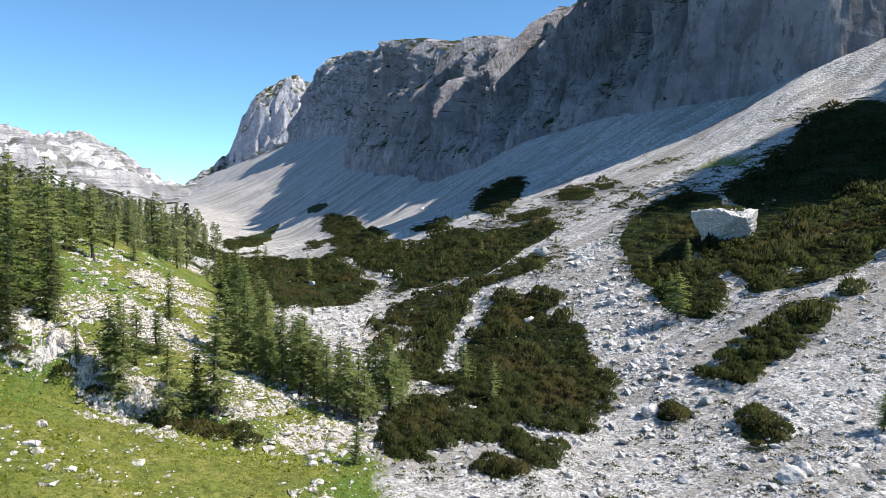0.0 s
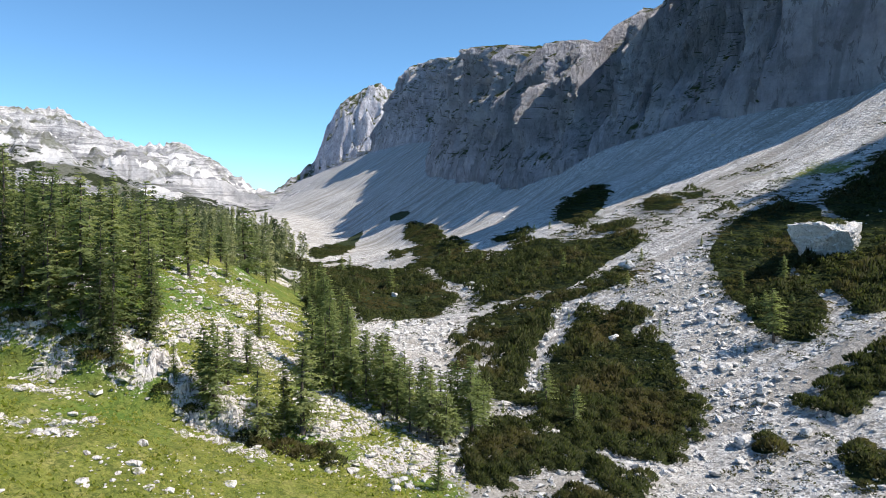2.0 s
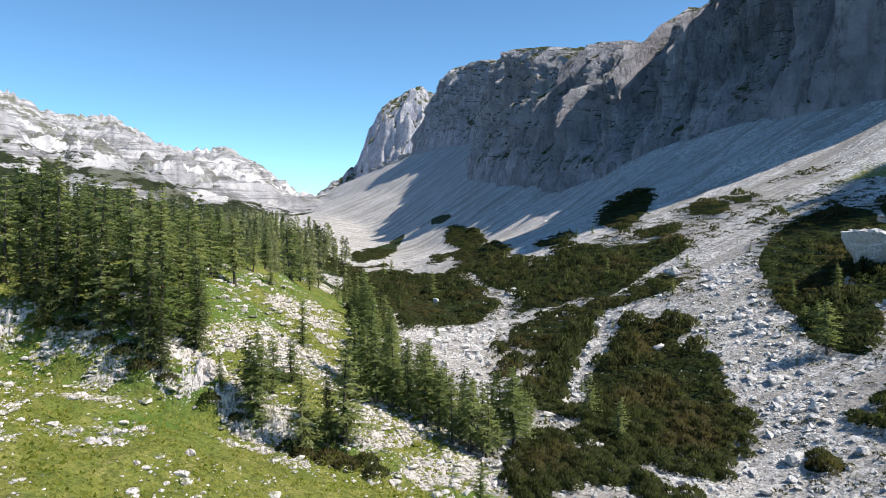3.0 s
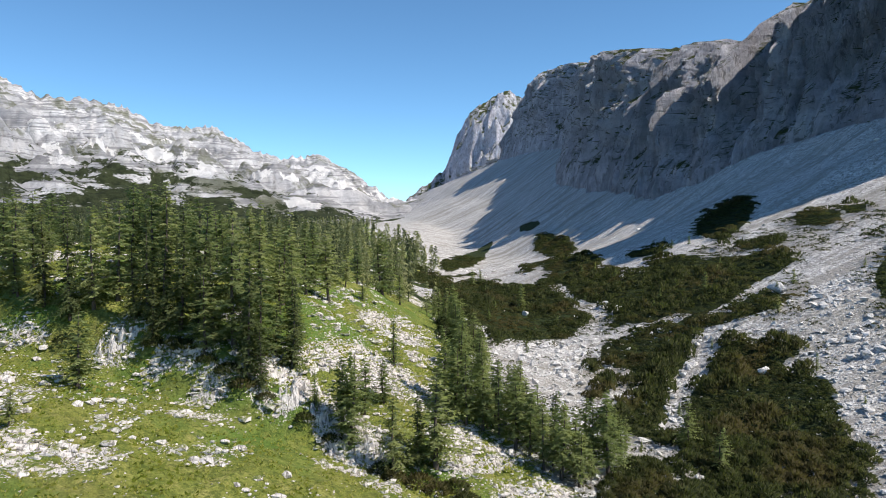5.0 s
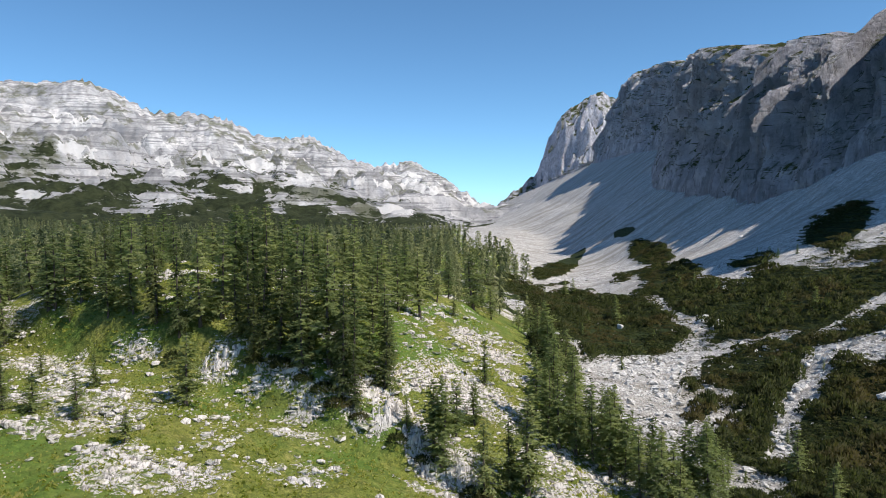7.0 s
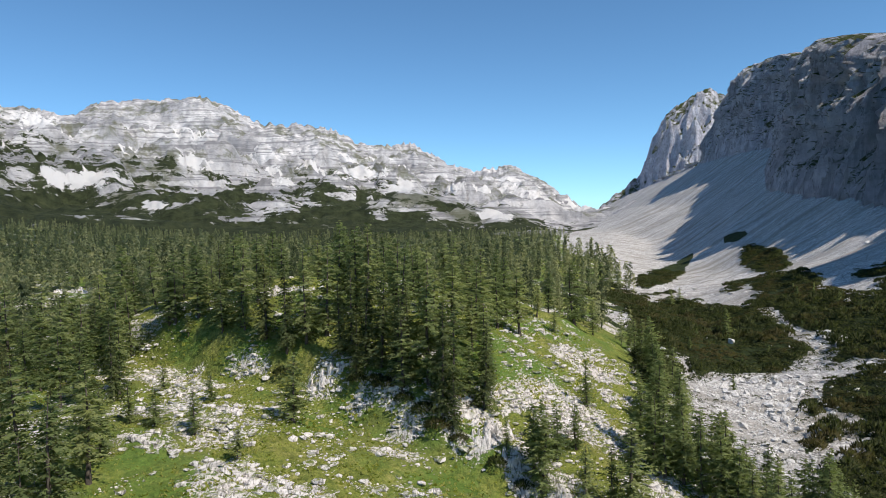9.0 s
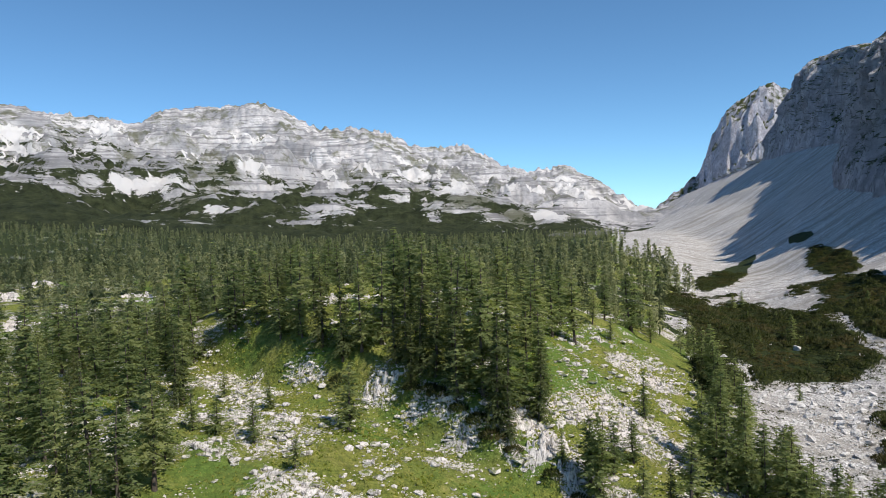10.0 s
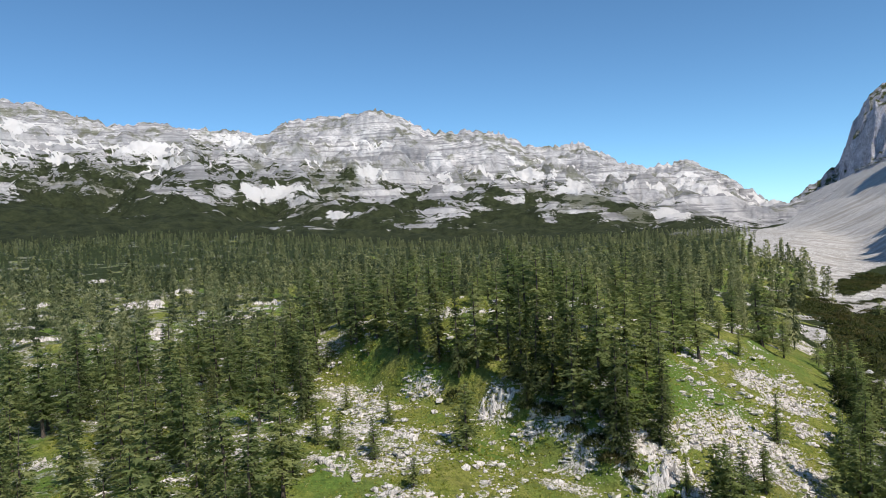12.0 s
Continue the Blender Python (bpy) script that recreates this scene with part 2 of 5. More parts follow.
def make_karst():
    s = Shade("fluted_limestone", 0.93, 0.12)
    c = s.mix(0.5, limestone_colour(s, 0.22, (0.66, 0.58, 0.53)), (0.85, 0.80, 0.775))
    flutes = s.noise(1.7, 6, 0.66, s.along(0.55, -0.83, 2.0, 0.45, 0.6), 0.7)
    c = s.mix(s.ramp(flutes, (0.40, 0.85), (0.50, 0.0)), c, (0.16, 0.148, 0.135))
    moss = s.math("MULTIPLY", s.ramp(s.noise(0.55, 6, 0.7), (0.48, 0.0), (0.56, 1.0)), s.ramp(s.normal_z(), (0.45, 0.0), (0.75, 1.0)))
    c = s.mix(moss, c, s.ramp(s.noise(3.0, 4), (0.35, (0.075, 0.11, 0.025)), (0.65, (0.20, 0.21, 0.06))))
    s.colour(c)
    s.bump(s.math("ADD", flutes, s.noise(3.5, 8, 0.7)), 0.16, 0.8)
    return s.m


GROUND, CLIFF, RANGE, BOULDER, BARK = make_ground(), make_cliff(), make_range(), make_boulder(), make_bark()
LARCH = make_leaf("larch_needles", (0.135, 0.175, 0.070), (0.208, 0.248, 0.098), (0.295, 0.318, 0.138), "own")
LARCH_FAR = make_leaf("larch_needles_far", (0.085, 0.105, 0.058), (0.215, 0.235, 0.128), (0.345, 0.345, 0.190), "tree")
SPRUCE = make_leaf("spruce_needles", (0.082, 0.106, 0.046), (0.120, 0.146, 0.060), (0.165, 0.182, 0.074), "own")
PINE = make_leaf("dwarf_pine_needles", (0.024, 0.033, 0.014), (0.046, 0.058, 0.022), (0.090, 0.099, 0.038), "island", (0.095, 0.078, 0.036))

KARST = make_karst()
TUFT = make_leaf("alpine_grass", (0.15, 0.19, 0.038), (0.25, 0.275, 0.060), (0.37, 0.345, 0.115), "island")

# ---------- shape of the land ----------
def lattice(ix, iy, iz, seed):
    h = (ix * 374761393 + iy * 668265263 + iz * 2147483647 + seed * 1274126177) & 0xFFFFFFFF
    h = ((h ^ (h >> 13)) * 1274126177) & 0xFFFFFFFF
    h = ((h ^ (h >> 16)) * 2246822519) & 0xFFFFFFFF
    return ((h ^ (h >> 15)) & 0xFFFFFF) / 8388607.5 - 1.0


def vnoise(x, y, z=0.0, seed=0):
    """Smooth lattice noise, -1 to 1, for arrays."""
    x, y, z = np.broadcast_arrays(np.asarray(x, float), np.asarray(y, float), np.asarray(z, float))
    ix, iy, iz = (np.floor(a).astype(np.int64) for a in (x, y, z))
    fx, fy, fz = x - ix, y - iy, z - iz
    fx, fy, fz = (f * f * f * (f * (f * 6 - 15) + 10) for f in (fx, fy, fz))
    out = 0.0
    for dz in (0, 1):
        wz = fz if dz else 1 - fz
        if dz and not np.any(fz):
            continue
        a = lattice(ix, iy, iz + dz, seed) * (1 - fx) + lattice(ix + 1, iy, iz + dz, seed) * fx
        b = lattice(ix, iy + 1, iz + dz, seed) * (1 - fx) + lattice(ix + 1, iy + 1, iz + dz, seed) * fx
        out = out + wz * (a * (1 - fy) + b * fy)
    return out


def fbm(x, y, z=0.0, octaves=4, seed=0, ridged=False):
    total, amp, norm = 0.0, 1.0, 0.0
    for k in range(octaves):
        n = vnoise(np.asarray(x) * 2 ** k + 17.3 * k, np.asarray(y) * 2 ** k - 9.1 * k, np.asarray(z) * 2 ** k, seed + k)
        total = total + amp * ((1 - 2 * np.abs(n)) if ridged else n)
        norm, amp = norm + amp, amp * 0.5
    return total / norm


def step(t):
    t = np.clip(t, 0, 1)
    return t * t * (3 - 2 * t)


def softmax(a, b, k):
    return 0.5 * (a + b + np.sqrt((a - b) ** 2 + k * k))


# foot of the rock wall, from the far pass towards the right: bearing, distance, rise to the foot and to the rim in degrees from a 32 m eye
WALL_FAR = [(-21, 2786, 0.2, 0.6), (-20, 2600, 0.3, 0.8), (-17.4, 2200, 1.5, 1.6), (-13.9, 1750, 3.1, 3.3), (-9.9, 1319, 4.8, 5.2), (-9.1, 1240, 5.0, 8.6), (-8.3, 1180, 5.2, 10.7),
            (-7.2, 1120, 5.4, 11.6), (-6.3, 1085, 5.5, 12.0), (-4.9, 1000, 5.7, 11.8), (-4.3, 870, 5.4, 11.6), (-5.7, 745, 4.2, 12.1), (-5.8, 680, 3.5, 12.2), (-5.2, 560, 2.8, 12.3), (-2.2, 449, 2.8, 13.0), (0, 392, 2.4, 13.1), (2.0, 361, 2.2, 12.9), (2.9, 350, 2.6, 11.4),
            (3.6, 345, 3.0, 13.1), (5.0, 337, 3.5, 13.7), (6.5, 330, 4.2, 13.2), (7.6, 322, 4.9, 12.3), (8.6, 317, 5.4, 14.3), (9.4, 312, 5.7, 15.5), (12.0, 300, 6.2, 16.1), (13.5, 294, 6.7, 18.5), (16.3, 280, 7.4, 24.0), (20.6, 256, 8.0, 29.0)]
# beyond it the wall turns towards the viewer and rises to a tower: x, y, height of the foot, height of the rim
WALL_NEAR = [(107, 226, 70, 185), (116, 204, 75, 190), (142, 201, 87, 180), (175, 198, 98, 172), (205, 196, 101, 172), (224, 188, 103, 190), (232, 178, 104, 205), (234, 170, 104, 222), (235, 160, 104, 250), (236, 153, 104, 275), (237, 145, 104, 300),
             (238, 112, 104, 305), (239, 96, 104, 290), (240, 84, 104, 150), (330, 30, 110, 125), (520, -60, 115, 125)]
# skyline of the wall: bearing and rise in degrees
SKYLINE = [(-9.9, 7.5), (-9.1, 8.9), (-8.3, 10.7), (-7.0, 11.6), (-4.9, 12.2), (-4.4, 12.0), (-3.6, 12.1), (-2.6, 12.9), (-0.5, 13.1), (1.3, 12.9), (2.6, 12.2), (3.2, 12.6), (3.9, 13.4), (5.2, 13.6), (6.7, 13.1), (7.4, 13.0), (8.4, 14.2), (9.2, 15.3), (10.4, 15.6), (12.0, 15.8), (13.5, 17.0), (16, 20), (20, 24), (26, 30)]


def wall_row(bearing, reach, low, high):
    foot = 32 + reach * math.tan(radians(low))
    rim = 32 + (reach * 1.008 + 0.17 * reach * (math.tan(radians(high)) - math.tan(radians(low)))) * math.tan(radians(high))
    return reach * math.sin(radians(bearing)), reach * math.cos(radians(bearing)), foot, rim


WALL = [wall_row(*row) for row in WALL_FAR] + WALL_NEAR
WALL_XYZ = np.array(WALL, float)


def wall_frame(x, y):
    """Signed distance from the wall's foot (valley side negative), height of the foot there, height of the rim."""
    x, y = np.asarray(x, float), np.asarray(y, float)
    best = np.full(x.shape, 1e9)
    side, foot, rim = np.zeros(x.shape), np.zeros(x.shape), np.zeros(x.shape)
    weight = np.zeros(x.shape)
    for a, b in zip(WALL_XYZ[:-1], WALL_XYZ[1:]):
        d = b[:2] - a[:2]
        n = float(np.hypot(*d))
        t = np.clip(((x - a[0]) * d[0] + (y - a[1]) * d[1]) / n ** 2, 0, 1)
        px, py = x - a[0] - t * d[0], y - a[1] - t * d[1]
        dist = np.hypot(px, py)
        w = 1.0 / (dist + 4.0) ** 4
        foot, rim, weight = foot + w * (a[2] + t * (b[2] - a[2])), rim + w * (a[3] + t * (b[3] - a[3])), weight + w
        s = np.sign(d[0] * py - d[1] * px)
        near = dist < best
        side, best = np.where(near, s, side), np.where(near, dist, best)
    return best * side, foot / weight, rim / weight


def valley_uv(x, y):
    return (x - 5) * 0.925 + (y - 70) * 0.38, -(x - 5) * 0.38 + (y - 70) * 0.925


def land(x, y, fine=True):
    """Height of the ground."""
    x, y = np.asarray(x, float), np.asarray(y, float)
    r = np.hypot(x, y)
    u, v = valley_uv(x, y)
    a = x + 0.25 * (y - 60)
    z = 20.1 - 13.1 * step((a + 74) / 78)
    # the wooded spur: steep towards the meadow, falling gently to the valley and behind
    front = y - 63.5 - 0.10 * np.maximum(-x - 42, 0) - 1.2 * vnoise(x / 9, y * 0, seed=15)
    rise = 0.45 * step(front / 5.5) + 0.55 * step(front / 16)
    spur = 10.8 * np.clip((-x - 6) / 40, 0, 1) * step((x + 135) / 50) * (1 - 0.5 * step((y - 105) / 40)) * (1 - step((y - 165) / 90))
    z = z + spur * rise
    west = step((-np.degrees(np.arctan2(x, y)) - 40) / 30)
    z = z + 25 * west * step((r - 200) / 900) * step((-u + 40) / 200) + 5 * west * step((v - 60) / 600)
    bench = 0.5 * (u - 16 + np.sqrt((u - 16) ** 2 + 120))
    z = z + 0.41 * np.minimum(bench, 135) * (1 - 0.93 * step((v - 150) / 170))
    wd, foot, rim = wall_frame(x, y)
    scree = foot - 0.69 * np.maximum(-wd, 0) + 0.26 * np.maximum(-wd - 110, 0) + 0.25 * np.clip(wd, 0, 60)
    scree = scree + 1.6 * vnoise(wd * 0.012, foot * 0.05 + (x + y) * 0.02, seed=5)
    z = softmax(z, np.maximum(scree, -40), 7)
    if fine:
        lumps = step((r - 20) / 30)
        z = z + lumps * (1.5 * fbm(x / 26, y / 26, octaves=3, seed=11) + 0.45 * fbm(x / 5, y / 5, octaves=3, seed=31))
        z = z + 3.4 * step((-x - 85) / 40) * fbm(x / 55, y / 55, octaves=2, seed=61) * step((700 - r) / 300)
        z = z + 0.9 * step((-x - 10) / 40) * fbm(x / 9, y / 9, octaves=3, seed=41, ridged=True) * lumps
        z = z + step((r - 300) / 500) * 5 * fbm(x / 120, y / 120, octaves=4, seed=51) * step((-u + 30) / 60)
    return z

# ---------- meshes ----------
def mesh_from(name, verts, faces, material, smooth=False, normals=None):
    me = bpy.data.meshes.new(name)
    verts, faces = np.asarray(verts, np.float32), np.asarray(faces, np.int32)
    if normals is not None:
        a, b, c = (verts[faces[:, k]] for k in range(3))
        turned = np.einsum("ij,ij->i", np.cross(b - a, c - a), normals[faces[:, 0]]) < 0
        faces[turned] = faces[turned][:, ::-1]
        smooth = True
    n, k = faces.shape
    me.vertices.add(len(verts)), me.loops.add(n * k), me.polygons.add(n)
    me.vertices.foreach_set("co", verts.ravel())
    me.loops.foreach_set("vertex_index", faces.ravel())
    me.polygons.foreach_set("loop_start", np.arange(0, n * k, k, dtype=np.int32))
    me.polygons.foreach_set("use_smooth", np.full(n, smooth))
    me.materials.append(material)
    me.update(calc_edges=True)
    if normals is not None:
        me.normals_split_custom_set_from_vertices(normals.tolist())
    return me


def part(name, me, parent, label=""):
    ob = new(name, me)
    ob.parent = parent
    return tagged(ob, label)


def grid_faces(rows, cols, wrap=False):
    i, j = np.meshgrid(np.arange(rows - 1), np.arange(cols if wrap else cols - 1), indexing="ij")
    k = (j + 1) % cols
    return np.stack([i * cols + j, i * cols + k, (i + 1) * cols + k, (i + 1) * cols + j], -1).reshape(-1, 4)


def put_cover(me, grass, shrub, slab):
    a = me.attributes.new("cover", "FLOAT_COLOR", "POINT")
    a.data.foreach_set("color", np.stack([grass, shrub, slab, np.ones_like(grass)], -1).astype(np.float32).ravel())


# dwarf pine thickets: centre, half widths, turn in degrees
THICKETS = [(17.2, 96.7, 10.9, 26, -2), (8.8, 88.4, 4.4, 14, -4), (23.2, 85.7, 3.1, 7.2, -9), (16, 117, 4.9, 10.5, 13), (2.4, 99.3, 5.0, 12.9, 2), (1.2, 133.6, 7.2, 17, 15), (1.1, 72.7, 3.6, 10.6, 0), (-1.5, 68, 1.6, 6, 1), (7, 81, 3.2, 8, 0), (-5, 110, 3, 7, 0), (10, 108, 4, 10, 0), (24, 100, 4, 9, -5),
            (-35, 194, 12.2, 60, 11), (-18, 166.6, 8.4, 21, 9), (-49, 223, 8.8, 60, 11), (-7, 203, 10.3, 40, 25), (13.6, 186, 9.7, 32, 17), (21, 152, 6.1, 16, 14), (12, 157, 4.4, 13.7, 26), (31.5, 172, 4, 11.4, 6), (3.8, 137.8, 10.6, 15, -2), (5.8, 168.7, 19, 18, -2), (15, 144, 12, 6.5, -6), (22.9, 171.9, 15, 12.6, -8),
            (7.5, 122.6, 5.1, 6.4, -4), (24, 143, 7, 7, -9), (20.7, 119, 5.5, 5.5, -10), (1.4, 108.6, 9.9, 12.5, 0), (0, 192, 15.5, 14, 0), (-30.5, 126.5, 4, 18, 13)]
SLOPE_THICKETS = [(46.4, 133, 7.1, 24.6, -14), (43, 105, 5.3, 10.4, -6), (56, 114, 8.6, 17.4, -9), (63, 105, 7.8, 15, -15), (72, 133, 10, 24, 0), (73, 110, 7, 23, -31), (56.5, 145, 8.8, 11.7, -16), (86, 138, 14, 30, -20), (100, 160, 14, 26, -40),
                  (37, 76.2, 2.7, 5, -36), (42, 78, 2.8, 5.6, -34), (47.6, 81.3, 2.9, 5.5, -32), (32, 78, 1.7, 3, 41), (32.9, 62.4, 2.1, 3.7, -24), (-7.6, 129.7, 2.2, 8, 3), (7.1, 128, 1.8, 5.4, 5),
                  (16.0, 72.4, 3.5, 2.1, -12), (7.8, 60.8, 2.4, 2.2, -7), (12.5, 62.3, 1.4, 1.7, -11), (6.2, 70.2, 4.2, 3.9, -4), (52.9, 94.3, 6.2, 4.2, -28), (60.2, 126.4, 12.5, 5.7, -25), (55.1, 131.0, 6.9, 9.9, -22)]
SCREE_THICKETS = [(-95, 424, 9, 110, 6), (-39.7, 370, 6.4, 46, 15), (44.6, 197, 4.5, 14, 8), (51.8, 190, 2.2, 6.7, 0), (27.4, 235, 9, 25, -9), (-19.9, 254, 7.7, 27, 19), (32.6, 191, 4.8, 9, 22),
                  (54.3, 84.5, 1.1, 1.6, -15), (40.3, 94.6, 1.8, 2.9, 13), (26.8, 84.7, 1.1, 1.8, 4), (27.9, 79.3, 0.9, 1.6, -8), (27.4, 70.8, 1.2, 1.5, 29), (-68.5, 480, 5.2, 20, 24), (4.3, 226, 4, 11, 36)]


# bare lanes of stones between the thickets: from, to, half width
STONE_LANES = [(37, 160, 34, 134, 4.0), (34, 134, 31, 112, 4.5), (31, 112, 29, 80, 5.0), (-14, 150, -22, 124, 6.0), (-6, 170, -13, 152, 2.0), (-16, 122, -12, 100, 3.5), (2, 92, 7, 78, 0.8), (-24, 125, -18, 134, 3.5),
               (-22, 211, -14, 187, 1.4), (-14, 187, -6, 166, 2.0), (-6, 165, -12, 147, 2.6), (-12, 142, -10, 99, 4.5), (-9, 100, -1, 114, 2.2), (15, 145, 25, 157, 2.0), (12, 126, 14, 135, 2.2), (14, 135, 26, 125, 1.8), (12, 125, 8, 115, 2.0), (8, 115, 5, 97, 1.5), (-1, 92, 4, 86, 1.8)]


def bare_lane(x, y):
    bare = np.zeros(np.shape(x))
    for ax, ay, bx, by, half in STONE_LANES:
        t = np.clip(((x - ax) * (bx - ax) + (y - ay) * (by - ay)) / ((bx - ax) ** 2 + (by - ay) ** 2), 0, 1)
        bare = np.maximum(bare, np.exp(-(np.hypot(x - ax - t * (bx - ax), y - ay - t * (by - ay)) / half) ** 4))
    return bare


def thicket(x, y):
    best = np.full(np.shape(x), -3.0)
    for cx, cy, rx, ry, turn in THICKETS + SLOPE_THICKETS + SCREE_THICKETS:
        c, s = math.cos(radians(turn)), math.sin(radians(turn))
        dx, dy = x - cx, y - cy
        best = np.maximum(best, 1 - ((dx * c + dy * s) / rx) ** 2 - ((dy * c - dx * s) / ry) ** 2)
    r = np.hypot(x, y)
    size = np.clip(r / 100, 0.7, 6)
    rough = 0.65 * fbm(x / 9 / size, y / 9 / size, octaves=4, seed=71) + 0.75 * fbm(x / 3.0 / size, y / 3.0 / size, octaves=3, seed=77)
    u, v = valley_uv(x, y)
    loose = 0.04 * step((v - 20) / 20) * step((200 - v) / 30) * step((50 - u) / 15) + 0.9 * fbm(x / 13, y / 13, octaves=4, seed=74) - 0.40 + 0.52 * step((v - 5) / 15) * step((150 - v) / 30) * step((40 - u) / 8) * step((u + 14) / 8) + 0.35 * step((u - 60) / 30) - 1.5 * step((-u - 4 - 26 * step((v - 85) / 40)) / 10) + 0.55 * step((v - 90) / 30) * step((270 - v) / 60) * step((62 - u) / 20) - 0.9 * np.exp(-((x + 15) / 12) ** 2 - ((y - 137) / 14) ** 2) - 1.5 * step((v - 250) / 50) - 0.9 * step((u - 105) / 25)
    lane = np.exp(-((u - 24 - 6 * np.sin(v / 30)) / 9) ** 2) * 0.5 + step((u - 20) / 12) * step((18 - v) / 14) * 0.6
    loose = loose - lane - 1.6 * step((wall_frame(x, y)[0] + 78) / 18)
    return np.maximum(np.clip(1.2 * best, -3, 0.72) + rough, loose + 0.35 * rough) - 1.7 * bare_lane(x, y)


# open ground without trees, as outlines on the plan
MEADOW = [(-57, 38), (-71, 48), (-79, 54), (-97, 68), (-91, 71), (-84, 71), (-72, 69.5), (-65, 68), (-59, 68), (-51, 67.5), (-42, 66), (-38, 66), (-33, 67.5), (-24, 64), (-19, 63), (-8, 62), (-8, 20), (-40, 20)]
FLANK = [(-47, 83), (-44, 90), (-41, 101), (-33, 108), (-26, 104), (-25, 88), (-10, 72), (-6, 66), (-16, 66), (-24, 66), (-30, 70), (-39, 79)]
FAR_GRASS = [(-80, 201), (-82, 269), (-60, 240), (-44, 164), (-57, 149)]


def inside(outline, x, y):
    hit = np.zeros(np.shape(x), bool)
    for (ax, ay), (bx, by) in zip(outline, outline[1:] + outline[:1]):
        hit ^= ((ay > y) != (by > y)) & (x < (bx - ax) * (y - ay) / (by - ay + 1e-9) + ax)
    return hit


# ribs of bare limestone: x, y, length, depth, height, bearing of the steep side
LIP_RIBS = [(-57.4, 69, 7, 4.5, 3.4, 165), (-35.9, 68, 8, 5, 2.8, 150), (-38.2, 69.9, 6, 4, 2.4, 150), (-30.5, 68, 6, 4, 2.6, 150), (-28, 66.5, 6, 3.2, 2.0, 155), (-43.8, 65.5, 4.5, 3, 2.2, 155), (-46.9, 68, 4, 3, 2.2, 155), (-51.4, 67.3, 5, 3, 2.0, 160),
            (-72.3, 67.6, 9, 2.6, 1.6, 175), (-26.2, 67, 6, 5, 2.6, 150), (-27.3, 62.5, 6, 3.2, 1.4, 160), (-22.5, 61.5, 4, 2.4, 1.2, 160), (-47, 75.4, 5, 3.5, 2.6, 145)]
MEADOW_RIBS = [(-82.7, 63.5, 13, 8, 1.5, 165), (-66.6, 49.8, 12, 6, 1.6, 160), (-74.3, 60.9, 11, 7, 1.6, 165), (-57, 50, 9, 7, 1.3, 160), (-49, 44.3, 7, 6, 1.2, 160), (-42.4, 61.3, 5, 3, 0.8, 150), (-62, 54, 8, 5, 1.2, 160), (-69, 56, 8, 4, 1.2, 160),
               (-42, 47, 5, 3.5, 0.9, 155), (-36, 53, 4, 2.5, 0.7, 150), (-60, 43, 7, 5, 1.3, 160), (-45.5, 43, 11, 7, 1.2, 155), (-36.4, 55.8, 5, 3.5, 0.8, 150), (-39.6, 52.8, 4, 2.5, 0.7, 150), (-68.5, 51, 8, 9, 1.4, 150)]
SLOPE_RIBS = [(-33, 79, 9, 7, 1.5, 125), (-29.2, 78, 10, 6, 1.5, 122), (-33.5, 101, 10, 5, 1.5, 120), (-35.4, 75.6, 7, 4.5, 1.8, 130), (-28, 78.5, 7, 4.5, 1.4, 122), (-26, 82, 6, 3.5, 1.2, 122), (-15.3, 72.2, 11, 5, 1.2, 128), (-9.3, 67.7, 10, 6, 1.1, 130),
              (-4.8, 66, 7, 3, 0.9, 130), (-19.5, 75, 8, 5, 1.2, 125), (-38, 104, 9, 4, 1.6, 122), (-29, 96, 7, 3.5, 1.2, 120), (-24, 79, 7, 4, 1.2, 124), (-32, 82, 13, 9, 1.4, 124)]
WOOD_RIBS = [(-77.2, 80, 6, 5, 2.6, 150), (-71.7, 83, 8, 5, 2.4, 150), (-195, 51, 18, 13, 5, 110), (-175, 76, 11, 8, 5, 115), (-255, 102, 18, 10, 5, 115), (-153, 44, 8, 6, 2.6, 110), (-195, 108, 12, 8, 3, 120), (-86, 24, 5, 4, 1.6, 110),
             (-68, 29, 7, 5, 1.6, 115), (-74, 43, 8, 4, 1.6, 120), (-213, 130, 14, 9, 4, 125), (-60, 150, 10, 5, 1.8, 118), (-75, 225, 16, 7, 2.0, 110), (-66, 190, 12, 5, 1.8, 112), (-243, 97, 17, 14, 6, 112), (-160.5, 70, 8, 11, 5, 113), (-277, 130, 11, 10, 5, 115), (-311, 83, 14, 11, 5, 108), (-375, 130, 15, 11, 5, 110), (-157, 55, 6, 8, 4, 110)]
RIBS = LIP_RIBS + MEADOW_RIBS + SLOPE_RIBS + WOOD_RIBS


